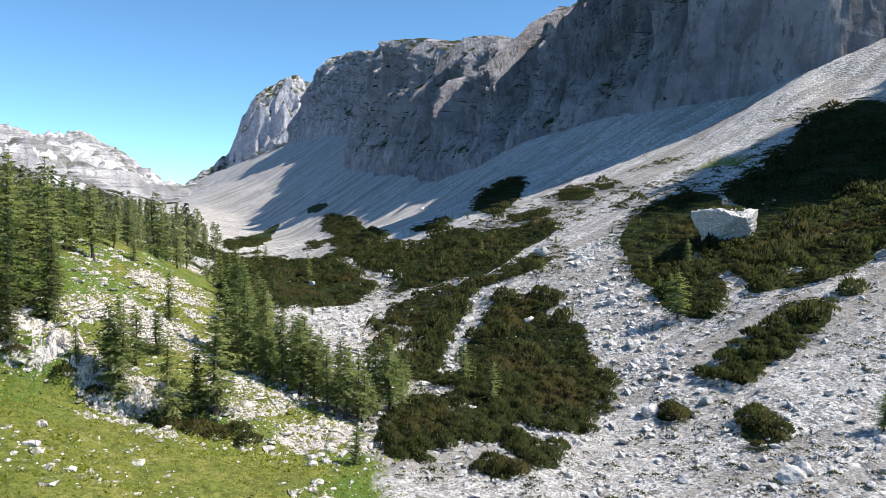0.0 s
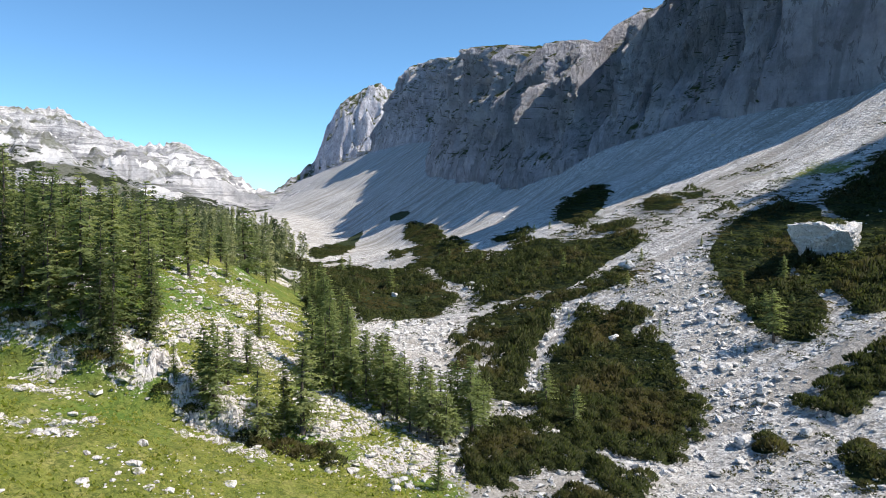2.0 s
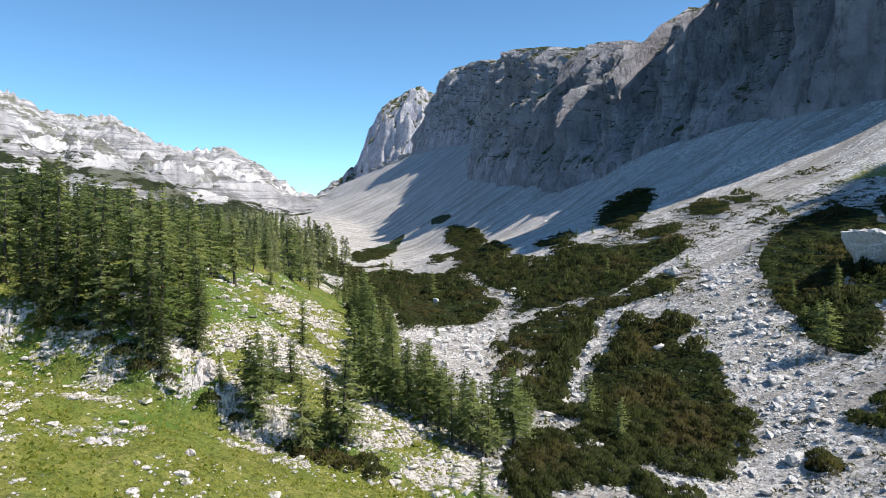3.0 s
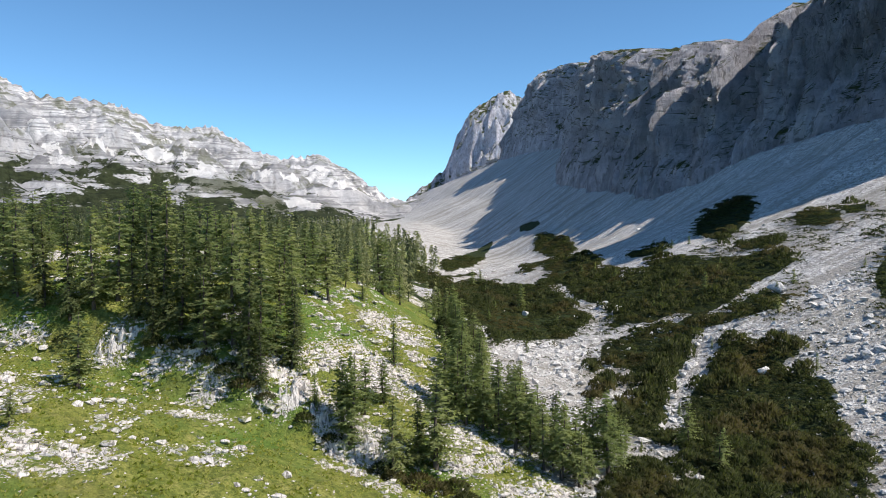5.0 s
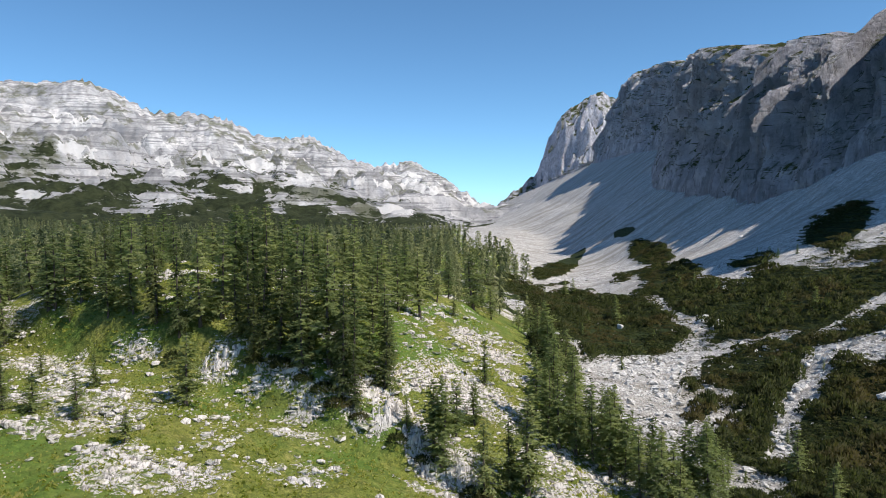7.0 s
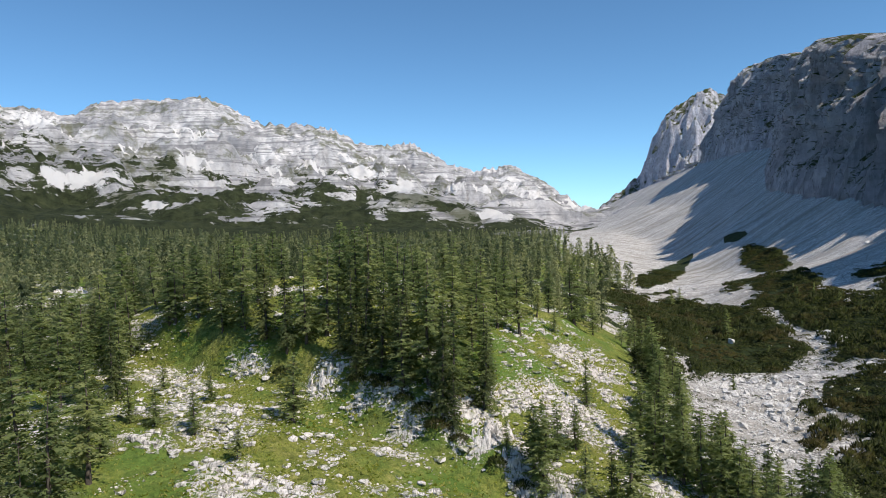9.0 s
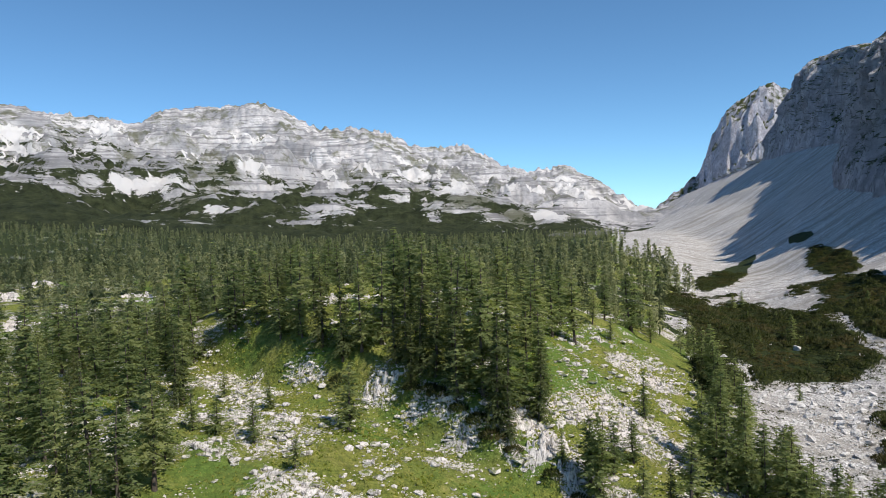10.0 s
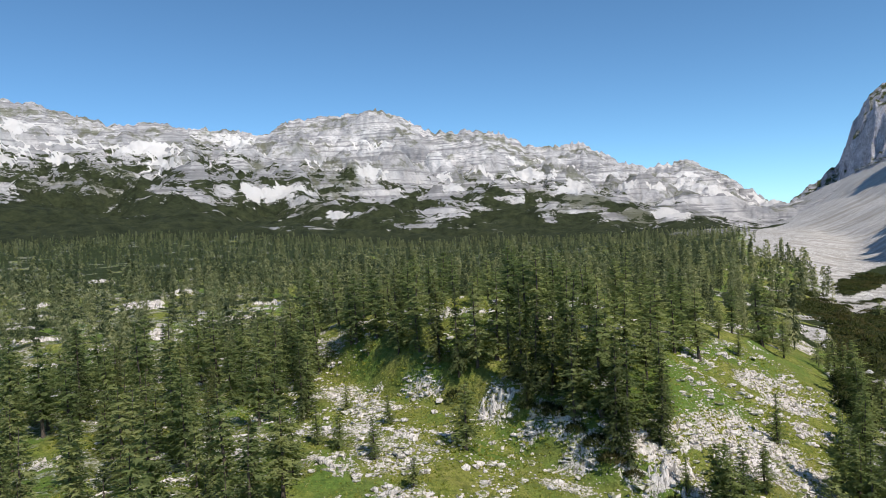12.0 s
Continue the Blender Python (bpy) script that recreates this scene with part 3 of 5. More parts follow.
def covers(x, y):
    """Turf, shrub (with the wood floor's painted shade) and bare slab on the ground, 0 to 1 each."""
    r = np.hypot(x, y)
    u, v = valley_uv(x, y)
    n1 = fbm(x / 14, y / 14, octaves=4, seed=81)
    n2 = fbm(x / 6, y / 6, octaves=4, seed=85)
    left = step((-u - 10 + 14 * step((v - 120) / 110) * step((430 - v) / 60) + 10 * n1) / 8)
    slab = left * step((0.55 * n1 + 0.7 * n2 - 0.16) / 0.18) * step((r - 105) / 30)
    n3 = fbm(x / 2.6, y / 2.6, octaves=4, seed=88)
    n4 = fbm(x / 1.3, y / 1.3, octaves=3, seed=89)
    rib, flank = np.full(np.shape(x), -2.0), np.full(np.shape(x), -2.0)
    for cx, cy, length, depth, high, bearing in RIBS:
        c, d = math.cos(radians(bearing)), math.sin(radians(bearing))
        dx, dy = x - cx, y - cy
        near = 1 - ((dy * d - dx * c) / (0.54 * length)) ** 2 - ((dx * d + dy * c) / (0.58 * depth)) ** 2
        rib = np.maximum(rib, near)
        if cx > -40 and cy > 60:
            flank = np.maximum(flank, near)
    slab = np.maximum(0.75 * slab, 0.64 * step((np.clip(rib, -1.5, 0.5) + 0.7 * n2 + 0.7 * n3 + 0.5 * n4 + 0.55) / 1.3))
    slab = np.maximum(slab, 0.86 * step((np.clip(flank, -1.5, 0.5) + 0.5 * n3 + 0.5 * n4 + 0.25) / 0.9))
    grass = left
    # thin turf on the lower edges of the scree and among the stones
    wd, foot, rim = wall_frame(x, y)
    tongue = step((n1 + 0.6 * n2 - 0.38) / 0.2) * step((u - 5) / 20) * (1 - step((r - 90) / 50)) * 0.6
    grass = np.maximum(grass, tongue)
    strip = np.exp(-((u - 112 + 0.12 * v) / 10) ** 2) * step((120 - v) / 60) * 0.62
    grass = np.maximum(grass, strip * step((n2 + 0.35) / 0.3))
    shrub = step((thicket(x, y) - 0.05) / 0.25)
    # shrub colour darkens the far wood floor, painted as shade between the trees
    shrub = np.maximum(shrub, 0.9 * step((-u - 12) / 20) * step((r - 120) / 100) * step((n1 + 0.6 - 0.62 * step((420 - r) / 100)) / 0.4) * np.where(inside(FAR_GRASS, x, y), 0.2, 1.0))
    # the near wood floor on the left gets such painted shade too
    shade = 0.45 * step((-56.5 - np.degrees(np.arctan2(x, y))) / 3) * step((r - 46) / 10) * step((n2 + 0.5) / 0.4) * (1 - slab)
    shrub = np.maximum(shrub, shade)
    return grass * (1 - shrub), shrub, slab


def ring_radii():
    return np.concatenate([[0.01], np.geomspace(2, 44, 30, endpoint=False), np.geomspace(44, 240, 310, endpoint=False), np.geomspace(240, 1500, 170, endpoint=False), np.geomspace(1500, 4900, 40)])


def build_ground():
    az = np.radians(np.concatenate([np.arange(-84, 42, 0.31), np.arange(42, 276, 3.0)]))
    rr = ring_radii()
    r, a = np.meshgrid(rr, az, indexing="ij")
    x, y = r * np.sin(a), r * np.cos(a)
    z = land(x, y)
    me = mesh_from("ground", np.stack([x, y, z], -1).reshape(-1, 3), grid_faces(len(rr), len(az), True)[:, ::-1], GROUND, True)
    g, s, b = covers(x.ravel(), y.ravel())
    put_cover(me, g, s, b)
    return tagged(new("ground", me), "stony alpine valley floor with pale scree, turf and bare limestone", "ground", kind="structure")


ground = build_ground()


# ---------- rock wall on the sunless side ----------
def build_wall():
    p = WALL_XYZ[3:].copy()
    seg = np.hypot(*np.diff(p[:, :2], axis=0).T)
    arc = np.concatenate([[0], np.cumsum(seg)])
    fine = np.arange(0, arc[-1], 1.0)
    line = np.stack([np.interp(fine, arc, p[:, k]) for k in range(4)], -1)
    kernel = np.exp(-np.linspace(-2, 2, 21) ** 2)
    kernel /= kernel.sum()
    pad = np.pad(line, ((10, 10), (0, 0)), mode="edge")
    line = np.stack([np.convolve(pad[:, k], kernel, "valid") for k in range(4)], -1)
    # columns closer together where the wall is near
    reach = np.hypot(line[:, 0], line[:, 1])
    at = np.concatenate([[0], np.cumsum(1 / (0.0042 * reach[:-1]))])
    cols = int(at[-1])
    s = np.interp(np.linspace(0, at[-1], cols), at, fine)
    base = np.stack([np.interp(s, fine, line[:, k]) for k in range(4)], -1)
    d = np.gradient(base[:, :2], axis=0)
    d /= np.linalg.norm(d, axis=1)[:, None]
    out = np.stack([-d[:, 1], d[:, 0]], -1) * -1.0
    size = np.clip(np.hypot(base[:, 0], base[:, 1]) / 330, 0.75, 1.3)
    rows = 170
    t = np.linspace(0, 1, rows)[:, None]
    rough_rim = size * (1.2 * fbm(s / 30, s * 0, octaves=3, seed=101) + 2.6 * fbm(s / 13, s * 0, octaves=4, seed=105, ridged=True) - 0.6)

    def face(rim):
        low = base[:, 2] - 14 * size ** 3
        z = low + t * (rim - low)
        S, sz = np.broadcast_to(s, z.shape), np.broadcast_to(size, z.shape)
        up = np.clip((z - base[:, 2]) / np.maximum(rim - base[:, 2], 1), 0, 1)
        push = 11 * sz * fbm((S + 0.35 * z) / 58 / sz, z / 140 / sz, octaves=3, seed=111) + 9 * sz * fbm((S + 0.3 * z) / 27 / sz + 0.3 * fbm(S / 40, z / 50, octaves=2, seed=119), z / 75 / sz, octaves=4, seed=121, ridged=True)
        push = push + 6.0 * sz * fbm((S - 0.2 * z) / 9 / sz, z / 38 / sz, octaves=4, seed=131, ridged=True) + 2.4 * sz * fbm((S + 0.25 * z) / 4.2 / sz, z / 10 / sz, octaves=4, seed=141, ridged=True)
        ws, wz = S / sz + 3.0 * fbm(S / 9 / sz, z / 9 / sz, octaves=2, seed=171), z / sz + 4.0 * fbm(S / 11 / sz, z / 11 / sz, octaves=2, seed=175)
        for wide, high, deep in ((15, 90, 2.2), (7, 40, 1.6), (3.4, 18, 0.9)):
            cell = np.floor(ws / wide + 0.5 * np.floor(wz / high)).astype(np.int64)
            push = push + deep * sz * lattice(cell, np.floor(wz / high).astype(np.int64), cell * 0, 181 + int(wide))
        ledge = z / (17 * sz) + 0.8 * fbm(S / 50 / sz, z / 60, octaves=2, seed=151)
        push = push - (0.2 + 0.9 * step(fbm(S / 33 / sz, z / 33 / sz, octaves=2, seed=157) / 0.35)) * sz * (step((ledge % 1.0) * 1.6) - 0.5)
        lean = (0.17 - 0.12 * step((base[:, 0] - 200) / 20)) * (z - base[:, 2]) + 5 * sz * step((up - 0.80 - 0.12 * fbm(S / 21 / sz, z * 0, octaves=3, seed=163)) / 0.24) ** 2
        push = push * (0.25 + 0.75 * step(up / 0.5))
        back = lean + 9 * sz * step(up / 0.4) - push
        # a slanting ledge across the middle buttress, and a deep chimney beyond it
        bearing = np.degrees(np.arctan2(base[:, 0], base[:, 1]))
        ramp = 32 + np.hypot(base[:, 0], base[:, 1]) * np.tan(np.radians(8.6 + 0.36 * (bearing + 3)))
        back = back + 6 * sz * step((z - ramp - 3 * fbm(S / 12, z * 0, octaves=3, seed=191)) / 7) * step((bearing + 4.5) / 2) * step((8.6 - bearing) / 1.5)
        for at, wide, deep in ((20.0, 0.9, 13), (17.4, 0.5, 6), (14.2, 0.6, 6), (10.6, 0.5, 6), (7.6, 0.6, 12), (2.8, 0.5, 14), (-2.9, 0.4, 6), (24.4, 0.8, 8)):
            back = back + deep * np.exp(-((bearing + 0.02 * (z - base[:, 2]) - at) / wide) ** 2) * step((up - 0.12) / 0.3)
        corner = step((base[:, 0] - 80) / 15) * (1 - step((base[:, 0] - 180) / 20))
        back = back * (1 - 0.8 * corner)
        x = base[:, 0] - out[:, 0] * back
        y = base[:, 1] - out[:, 1] * back
        return x, y, z

    # the rim is set twice, so that it follows the skyline from where the face has come to stand
    rim = base[:, 3]
    for _ in range(2):
        x, y, z = face(rim)
        seen = np.degrees(np.arctan2(x[-1], y[-1]))
        follow = step((base[:, 0] + 260) / 30) * (1 - step((base[:, 0] - 60) / 20))
        rim = base[:, 3] * (1 - follow) + follow * (32 + np.hypot(x[-1], y[-1]) * np.tan(np.radians(np.interp(seen, [p[0] for p in SKYLINE], [p[1] for p in SKYLINE]))))
    rim = rim + rough_rim
    x, y, z = face(rim)
    # the top, running back from the rim
    tx, ty, tz = [], [], []
    deep = size * (1 - 0.93 * step((base[:, 0] - 85) / 20))
    for far, rise in ((3, 0.4), (8, 0.8), (16, 1), (30, 0.5), (55, -2), (95, -8), (150, -20), (230, -60), (330, -160)):
        tx.append(x[-1] - out[:, 0] * far * deep), ty.append(y[-1] - out[:, 1] * far * deep)
        tz.append(rim - 0.9 * far * step((base[:, 0] - 110) / 60) + size * (rise + 2.2 * fbm(tx[-1] / 14, ty[-1] / 14, octaves=3, seed=161) * min(far / 10, 1)))
    x, y, z = np.concatenate([x, tx]), np.concatenate([y, ty]), np.concatenate([z, tz])
    me = mesh_from("cliff", np.stack([x, y, z], -1).reshape(-1, 3), grid_faces(rows + 9, cols)[:, ::-1], CLIFF, False)
    return tagged(new("rock_wall", me), "tall grey limestone cliff in shade above a scree slope", "cliff", kind="structure")


rock_wall = build_wall()


# ---------- far mountains ----------
# bearing in degrees and height of the skyline in degrees above the eye
RIDGE = [(-100, 9.5), (-85, 10.2), (-76.7, 10.3), (-75.4, 10.3), (-73.3, 9.7), (-69.7, 8.9), (-65.4, 8.8), (-62.9, 8.5), (-58.6, 8.1), (-57.3, 9.0), (-54.6, 9.3),
         (-49.5, 9.8), (-47.3, 9.0), (-45, 7.8), (-42.2, 7.9), (-39.9, 7.6), (-37.6, 6.4), (-33.1, 6.3), (-30.1, 4.6), (-28, 4.0), (-25.2, 4.5), (-22.2, 2.8), (-19.2, 0.6), (-14, -2.0)]
PEAK = [(-24, -3.0), (-20, -0.6), (-18.6, 0.7), (-16.8, 2.4), (-15.2, 3.6), (-14.5, 4.8), (-14.0, 6.6), (-13.0, 8.2), (-12.2, 9.0), (-11.0, 9.8), (-9.6, 10.0), (-8.6, 9.4), (-6, 8.6), (-3, 7.0)]


# pale scree fans: bearing, height in degrees above the eye, half widths
FANS = [(-75.8, 8.7, 1.4, 0.6), (-67.4, 7.3, 2.8, 0.7), (-58, 3.8, 3.3, 1.2), (-50, 5, 1.7, 1.0), (-60.8, 7.8, 1.9, 0.7), (-43.8, 4.2, 1.5, 0.9), (-37, 4.1, 2.6, 0.8), (-53.1, 1.7, 1.2, 0.5), (-34.2, 3.1, 1.9, 0.6), (-65.9, 6.1, 1.9, 0.4), (-26.8, 0.6, 2.0, 0.5), (-73, 6.4, 1.4, 0.4)]


# where the dwarf pine grows: bearing, height in degrees up to which it closes, height where it ends
PINE_LINE = [(-100, 4.2, 7.5), (-73, 3.4, 6.5), (-66, 2.4, 6.5), (-63.5, 1.9, 6.9), (-57.5, 1.0, 5.7), (-51, 0.4, 4.6), (-48.4, 0.3, 3.9), (-39, 0.3, 4.1), (-34.5, 0, 3.0), (-30, -0.6, 1.9), (-25.7, -1.6, 0.6), (-20, -2.4, -0.4)]


def build_range():
    az = np.arange(-98, -13.5, 0.125)
    rr = np.concatenate([np.linspace(1000, 2600, 60, endpoint=False), np.linspace(2600, 3950, 90, endpoint=False), np.linspace(3950, 4850, 20)])
    r, a = np.meshgrid(rr, az, indexing="ij")
    x, y = r * np.sin(np.radians(a)), r * np.cos(np.radians(a))
    el = np.interp(a, [p[0] for p in RIDGE], [p[1] for p in RIDGE])
    crest = 40 + 3900 * np.tan(np.radians(el)) + 24 * fbm(a * 0.8, r / 160, octaves=6, seed=201, ridged=True) + 22 * fbm(a * 2.2, r / 900, octaves=4, seed=205, ridged=True) * step((r - 3300) / 600)
    q = np.clip((r - 1000) / 2900, 0, 1)
    flat = land(x, y, False)
    n = fbm(x / 420, y / 420, octaves=5, seed=211, ridged=True)
    m = fbm(x / 150, y / 150, octaves=4, seed=221)
    body = 0.74 * q ** 1.22 + 0.26 * step((q - 0.5) / 0.62) ** 1.1 / step(0.5 / 0.62) ** 1.1
    z = flat - 4 + (crest - flat) * body
    bell = np.sin(np.pi * np.clip(q, 0, 1)) ** 0.8
    z = z + bell * (115 * n + 75 * m + 15 * fbm(x / 55, y / 55, octaves=3, seed=231, ridged=True)) * (0.25 + 0.75 * np.clip((crest - 60) / 450, 0, 1))
    terrace = z / 44 + 0.8 * m + 0.25 * n
    z = z + bell * 13 * (step((terrace % 1.0) * 1.6) - 0.5)
    z = np.where(r > 3900, crest - (r - 3900) * 0.8, z)
    me = mesh_from("mountain_range", np.stack([x, y, z], -1).reshape(-1, 3), grid_faces(len(rr), len(az))[:, ::-1], RANGE, True)
    height = (z - flat).ravel() / np.maximum((crest - flat).ravel(), 60)
    grad = np.abs(np.gradient(z, axis=0) / np.gradient(r, axis=0)).ravel()
    rise = np.degrees(np.arctan2(z - 42, r)).ravel()
    full = np.interp(a.ravel(), [p[0] for p in PINE_LINE], [p[1] for p in PINE_LINE])
    none = np.interp(a.ravel(), [p[0] for p in PINE_LINE], [p[2] for p in PINE_LINE])
    pine = np.interp((rise - full) / (none - full), [-0.5, 0, 0.35, 0.8, 1.1, 1.6], [1.6, 1.0, 0.68, 0.53, 0.26, -0.5]) - 0.06 * grad
    pale = np.clip(1.0 * step((0.22 - np.abs(height - 0.52)) / 0.10) * step((0.85 - grad) / 0.35) * step((0.22 - m.ravel()) / 0.25) + 0.14, 0, 1)
    for fan_at, fan_el, wide, high in FANS:
        dx = (a.ravel() - fan_at - 0.5 * (fan_el - rise)) / wide
        pale = np.maximum(pale, 0.9 - 0.6 * np.hypot(dx, (rise - fan_el) / high))
    put_cover(me, pine * 0, pine, pale)
    return tagged(new("mountain_range", me), "long pale limestone mountain ridge with dark dwarf pine below", "mountain", kind="structure")


def build_peak():
    az = np.arange(-24, -5, 0.085)
    rr = np.concatenate([np.linspace(1500, 2100, 30, endpoint=False), np.linspace(2100, 2500, 130, endpoint=False), np.linspace(2500, 3100, 12)])
    r, a = np.meshgrid(rr, az, indexing="ij")
    x, y = r * np.sin(np.radians(a)), r * np.cos(np.radians(a))
    el = np.interp(a, [p[0] for p in PEAK], [p[1] for p in PEAK])
    crest = 32 + 2450 * np.tan(np.radians(el)) + 13 * fbm(a * 1.6, a * 0, octaves=5, seed=301, ridged=True)
    slope = 1.25 + 0.3 * fbm(a / 3.0, r / 500, octaves=3, seed=311)
    z = crest - np.where(r < 2450, (2450 - r) * slope, (r - 2450) * 0.7)
    z = z + (80 * fbm(x / 170, y / 170, octaves=3, seed=321, ridged=True) + 48 * fbm(x / 60, y / 50, octaves=4, seed=327, ridged=True)) * (0.12 + 0.88 * step(np.abs(r - 2450) / 120)) - 8
    z = np.maximum(z, -60)
    me = mesh_from("far_peak", np.stack([x, y, z], -1).reshape(-1, 3), grid_faces(len(rr), len(az))[:, ::-1], CLIFF, True)
    return tagged(new("far_peak", me), "steep grey rock peak behind the end of the cliff", "mountain", kind="structure")


mountain_range = build_range()
far_peak = build_peak()


# ---------- plants ----------
rng = np.random.default_rng(7)


def conifer_crown(seed, height, width, whorls, arms, spacing, spray, droop, belly=0.22, low=0.1, blunt=0.8, hang=0.6):
    """Boughs in uneven whorls, each set with needle sprays. Returns points, triangles and normals."""
    g = np.random.default_rng(seed)
    tri, nrm = [], []
    lop = g.uniform(0.65, 1.25, (7, 6))
    for k in range(whorls):
        f = (k + g.uniform(0, 0.8)) / whorls
        h = height * (low + (0.985 - low) * f)
        reach = width * height * (1 - f) ** blunt * min(1.0, 0.45 + 0.55 * f / belly) + 0.012 * height
        for j in range(max(3, int(round(arms * (1 - 0.35 * f))))):
            turn = g.uniform(0, 6.2832)
            if g.uniform() < 0.18:
                continue
            length = reach * g.uniform(0.5, 1.12) * lop[int(turn / 6.2832 * 7) % 7, int(f * 5.99)]
            lift = 0.30 * f - droop * (1 - f) + g.normal(0, 0.10)
            way = np.array([math.cos(turn), math.sin(turn), lift])
            side = np.array([-math.sin(turn), math.cos(turn), 0.0])
            shade = g.normal(0, 0.28, 3)
            count = max(2, int(length / spacing))
            for q in range(count):
                w = (q + g.uniform(0.3, 1.1)) / count
                c = way * length * w + (0, 0, h - 0.10 * length * w * w) + g.normal(0, 0.05, 3)
                m = spray * g.uniform(0.65, 1.3) * (1.15 - 0.45 * w)
                for sign in (-1, 1):
                    tip = c + way * m * g.uniform(0.2, 0.8) + side * sign * m * g.uniform(0.3, 0.95) + (0, 0, m * g.uniform(-hang, 0.15))
                    across = np.cross(tip - c, g.normal(0, 1, 3))
                    across *= 0.24 * m / (np.linalg.norm(across) + 1e-6)
                    tri += [c - across, c + across, tip]
                    n = np.array([way[0] * 0.75, way[1] * 0.75, 0.55]) + shade + g.normal(0, 0.22, 3)
                    nrm += [n, n, n]
    v, nrm = np.array(tri), np.array(nrm)
    return v, np.arange(len(v)).reshape(-1, 3), nrm / np.linalg.norm(nrm, axis=1)[:, None]


def trunk_mesh(seed, height, r0, sides=6, branches=14):
    g = np.random.default_rng(seed)
    rings = 7
    v, f = [], []
    bend = g.normal(0, 0.012 * height, 2)
    for k in range(rings):
        t = k / (rings - 1)
        r = r0 * (1 - 0.93 * t) * (1.35 if k == 0 else 1)
        for j in range(sides):
            a = 2 * math.pi * j / sides
            v.append((bend[0] * math.sin(t * 3) + r * math.cos(a), bend[1] * math.sin(t * 2.3) + r * math.sin(a), height * 0.97 * t - (0.4 if k == 0 else 0)))
    for k in range(rings - 1):
        for j in range(sides):
            a, b = k * sides + j, k * sides + (j + 1) % sides
            f += [(a, b, b + sides), (a, b + sides, a + sides)]
    for k in range(branches):
        t = 0.12 + 0.75 * k / branches
        a, h = g.uniform(0, 6.283), height * t
        length = 0.20 * height * (1 - t) * g.uniform(0.6, 1.1)
        base = len(v)
        d = np.array([math.cos(a), math.sin(a), -0.12])
        s = np.array([-math.sin(a), math.cos(a), 0]) * r0 * 0.16
        for p in (np.array([0, 0, h]) - s, np.array([0, 0, h]) + s, np.array([0, 0, h + r0 * 0.4]), np.array([0, 0, h]) + d * length):
            v.append(tuple(p))
        f += [(base, base + 1, base + 3), (base + 1, base + 2, base + 3), (base + 2, base, base + 3)]
    return np.array(v), np.array(f)


def make_tree(name, label, seed, leaf, group, width, whorls, arms, spacing, spray, droop, **form):
    tree = tagged(new(name), label, "tree", group)
    v, f = trunk_mesh(seed, 10.0, 0.17)
    part("trunk", mesh_from(name + "_trunk", v, f, BARK, True), tree)
    v, f, nrm = conifer_crown(seed, 10.0, width, whorls, arms, spacing, spray, droop, **form)
    part("crown", mesh_from(name + "_crown", v, f, leaf, normals=nrm), tree)
    return tree


MASTERS = [make_tree("larch", "green larch with an open uneven crown", 11 + k, LARCH, "larches of the hill", 1.3 * w, n, 8, 0.15, 0.36, 0.10, blunt=b, low=l)
           for k, (w, n, b, l) in enumerate(((0.19, 30, 0.75, 0.10), (0.22, 28, 0.85, 0.14), (0.17, 32, 0.7, 0.08), (0.24, 27, 0.9, 0.12), (0.20, 30, 0.65, 0.2), (0.18, 28, 0.8, 0.06)))]
DARK = [make_tree("spruce", "dark green spruce with dense hanging boughs", 31 + k, SPRUCE, "spruces of the hill", w, 40, 9, 0.15, 0.34, 0.34, belly=0.1, low=0.04, blunt=0.9) for k, w in enumerate((0.19, 0.22, 0.17))]


# gaps in the wood where bare rock shows: x, y, radius
CLEARINGS = [(-195, 51, 15), (-175, 76, 9), (-255, 102, 12), (-153, 44, 6), (-195, 108, 9), (-86, 24, 3.5), (-68, 29, 4), (-74, 43, 4), (-77, 80, 3), (-72, 83, 4.5), (-213, 130, 12), (-391, 136, 14), (-243, 97, 11), (-160.5, 70, 6), (-277, 130, 8), (-311, 83, 8), (-375, 130, 9)]
def tree_room(x, y):
    """How thick the wood stands, 0 to 1."""
    u, v = valley_uv(x, y)
    r = np.hypot(x, y)
    n = fbm(x / 16, y / 16, octaves=3, seed=91)
    wood = step((-u - 24 + 8 * step((v - 45) / 40) + 22 * step((v - 130) / 110) + 7 * n) / 9)
    west = step((-56.0 - np.degrees(np.arctan2(x, y))) / 2)
    keep = np.maximum(wood, west) * np.clip(0.85 + 1.3 * n, 0.12, 1) * step((r - 46) / 5)
    keep = keep * np.where(inside(MEADOW, x, y) | inside(FLANK, x, y), 0.0, 1.0) * np.where(inside(FAR_GRASS, x, y), 0.12, 1.0)
    for cx, cy, cr in CLEARINGS:
        d = math.hypot(cx, cy)
        out, off = (x * cx + y * cy) / d - d, (x * cy - y * cx) / d
        keep = keep * (1 - 0.95 * np.exp(-((out / np.where(out < 0, 6.0 * cr, 1.3 * cr)) ** 2 + (off / (1.25 * cr)) ** 2) ** 2))
    gravel_end = step((v - 420) / 60)
    return np.clip(keep * (1 - gravel_end * step((u + 40) / 40)), 0, 1)


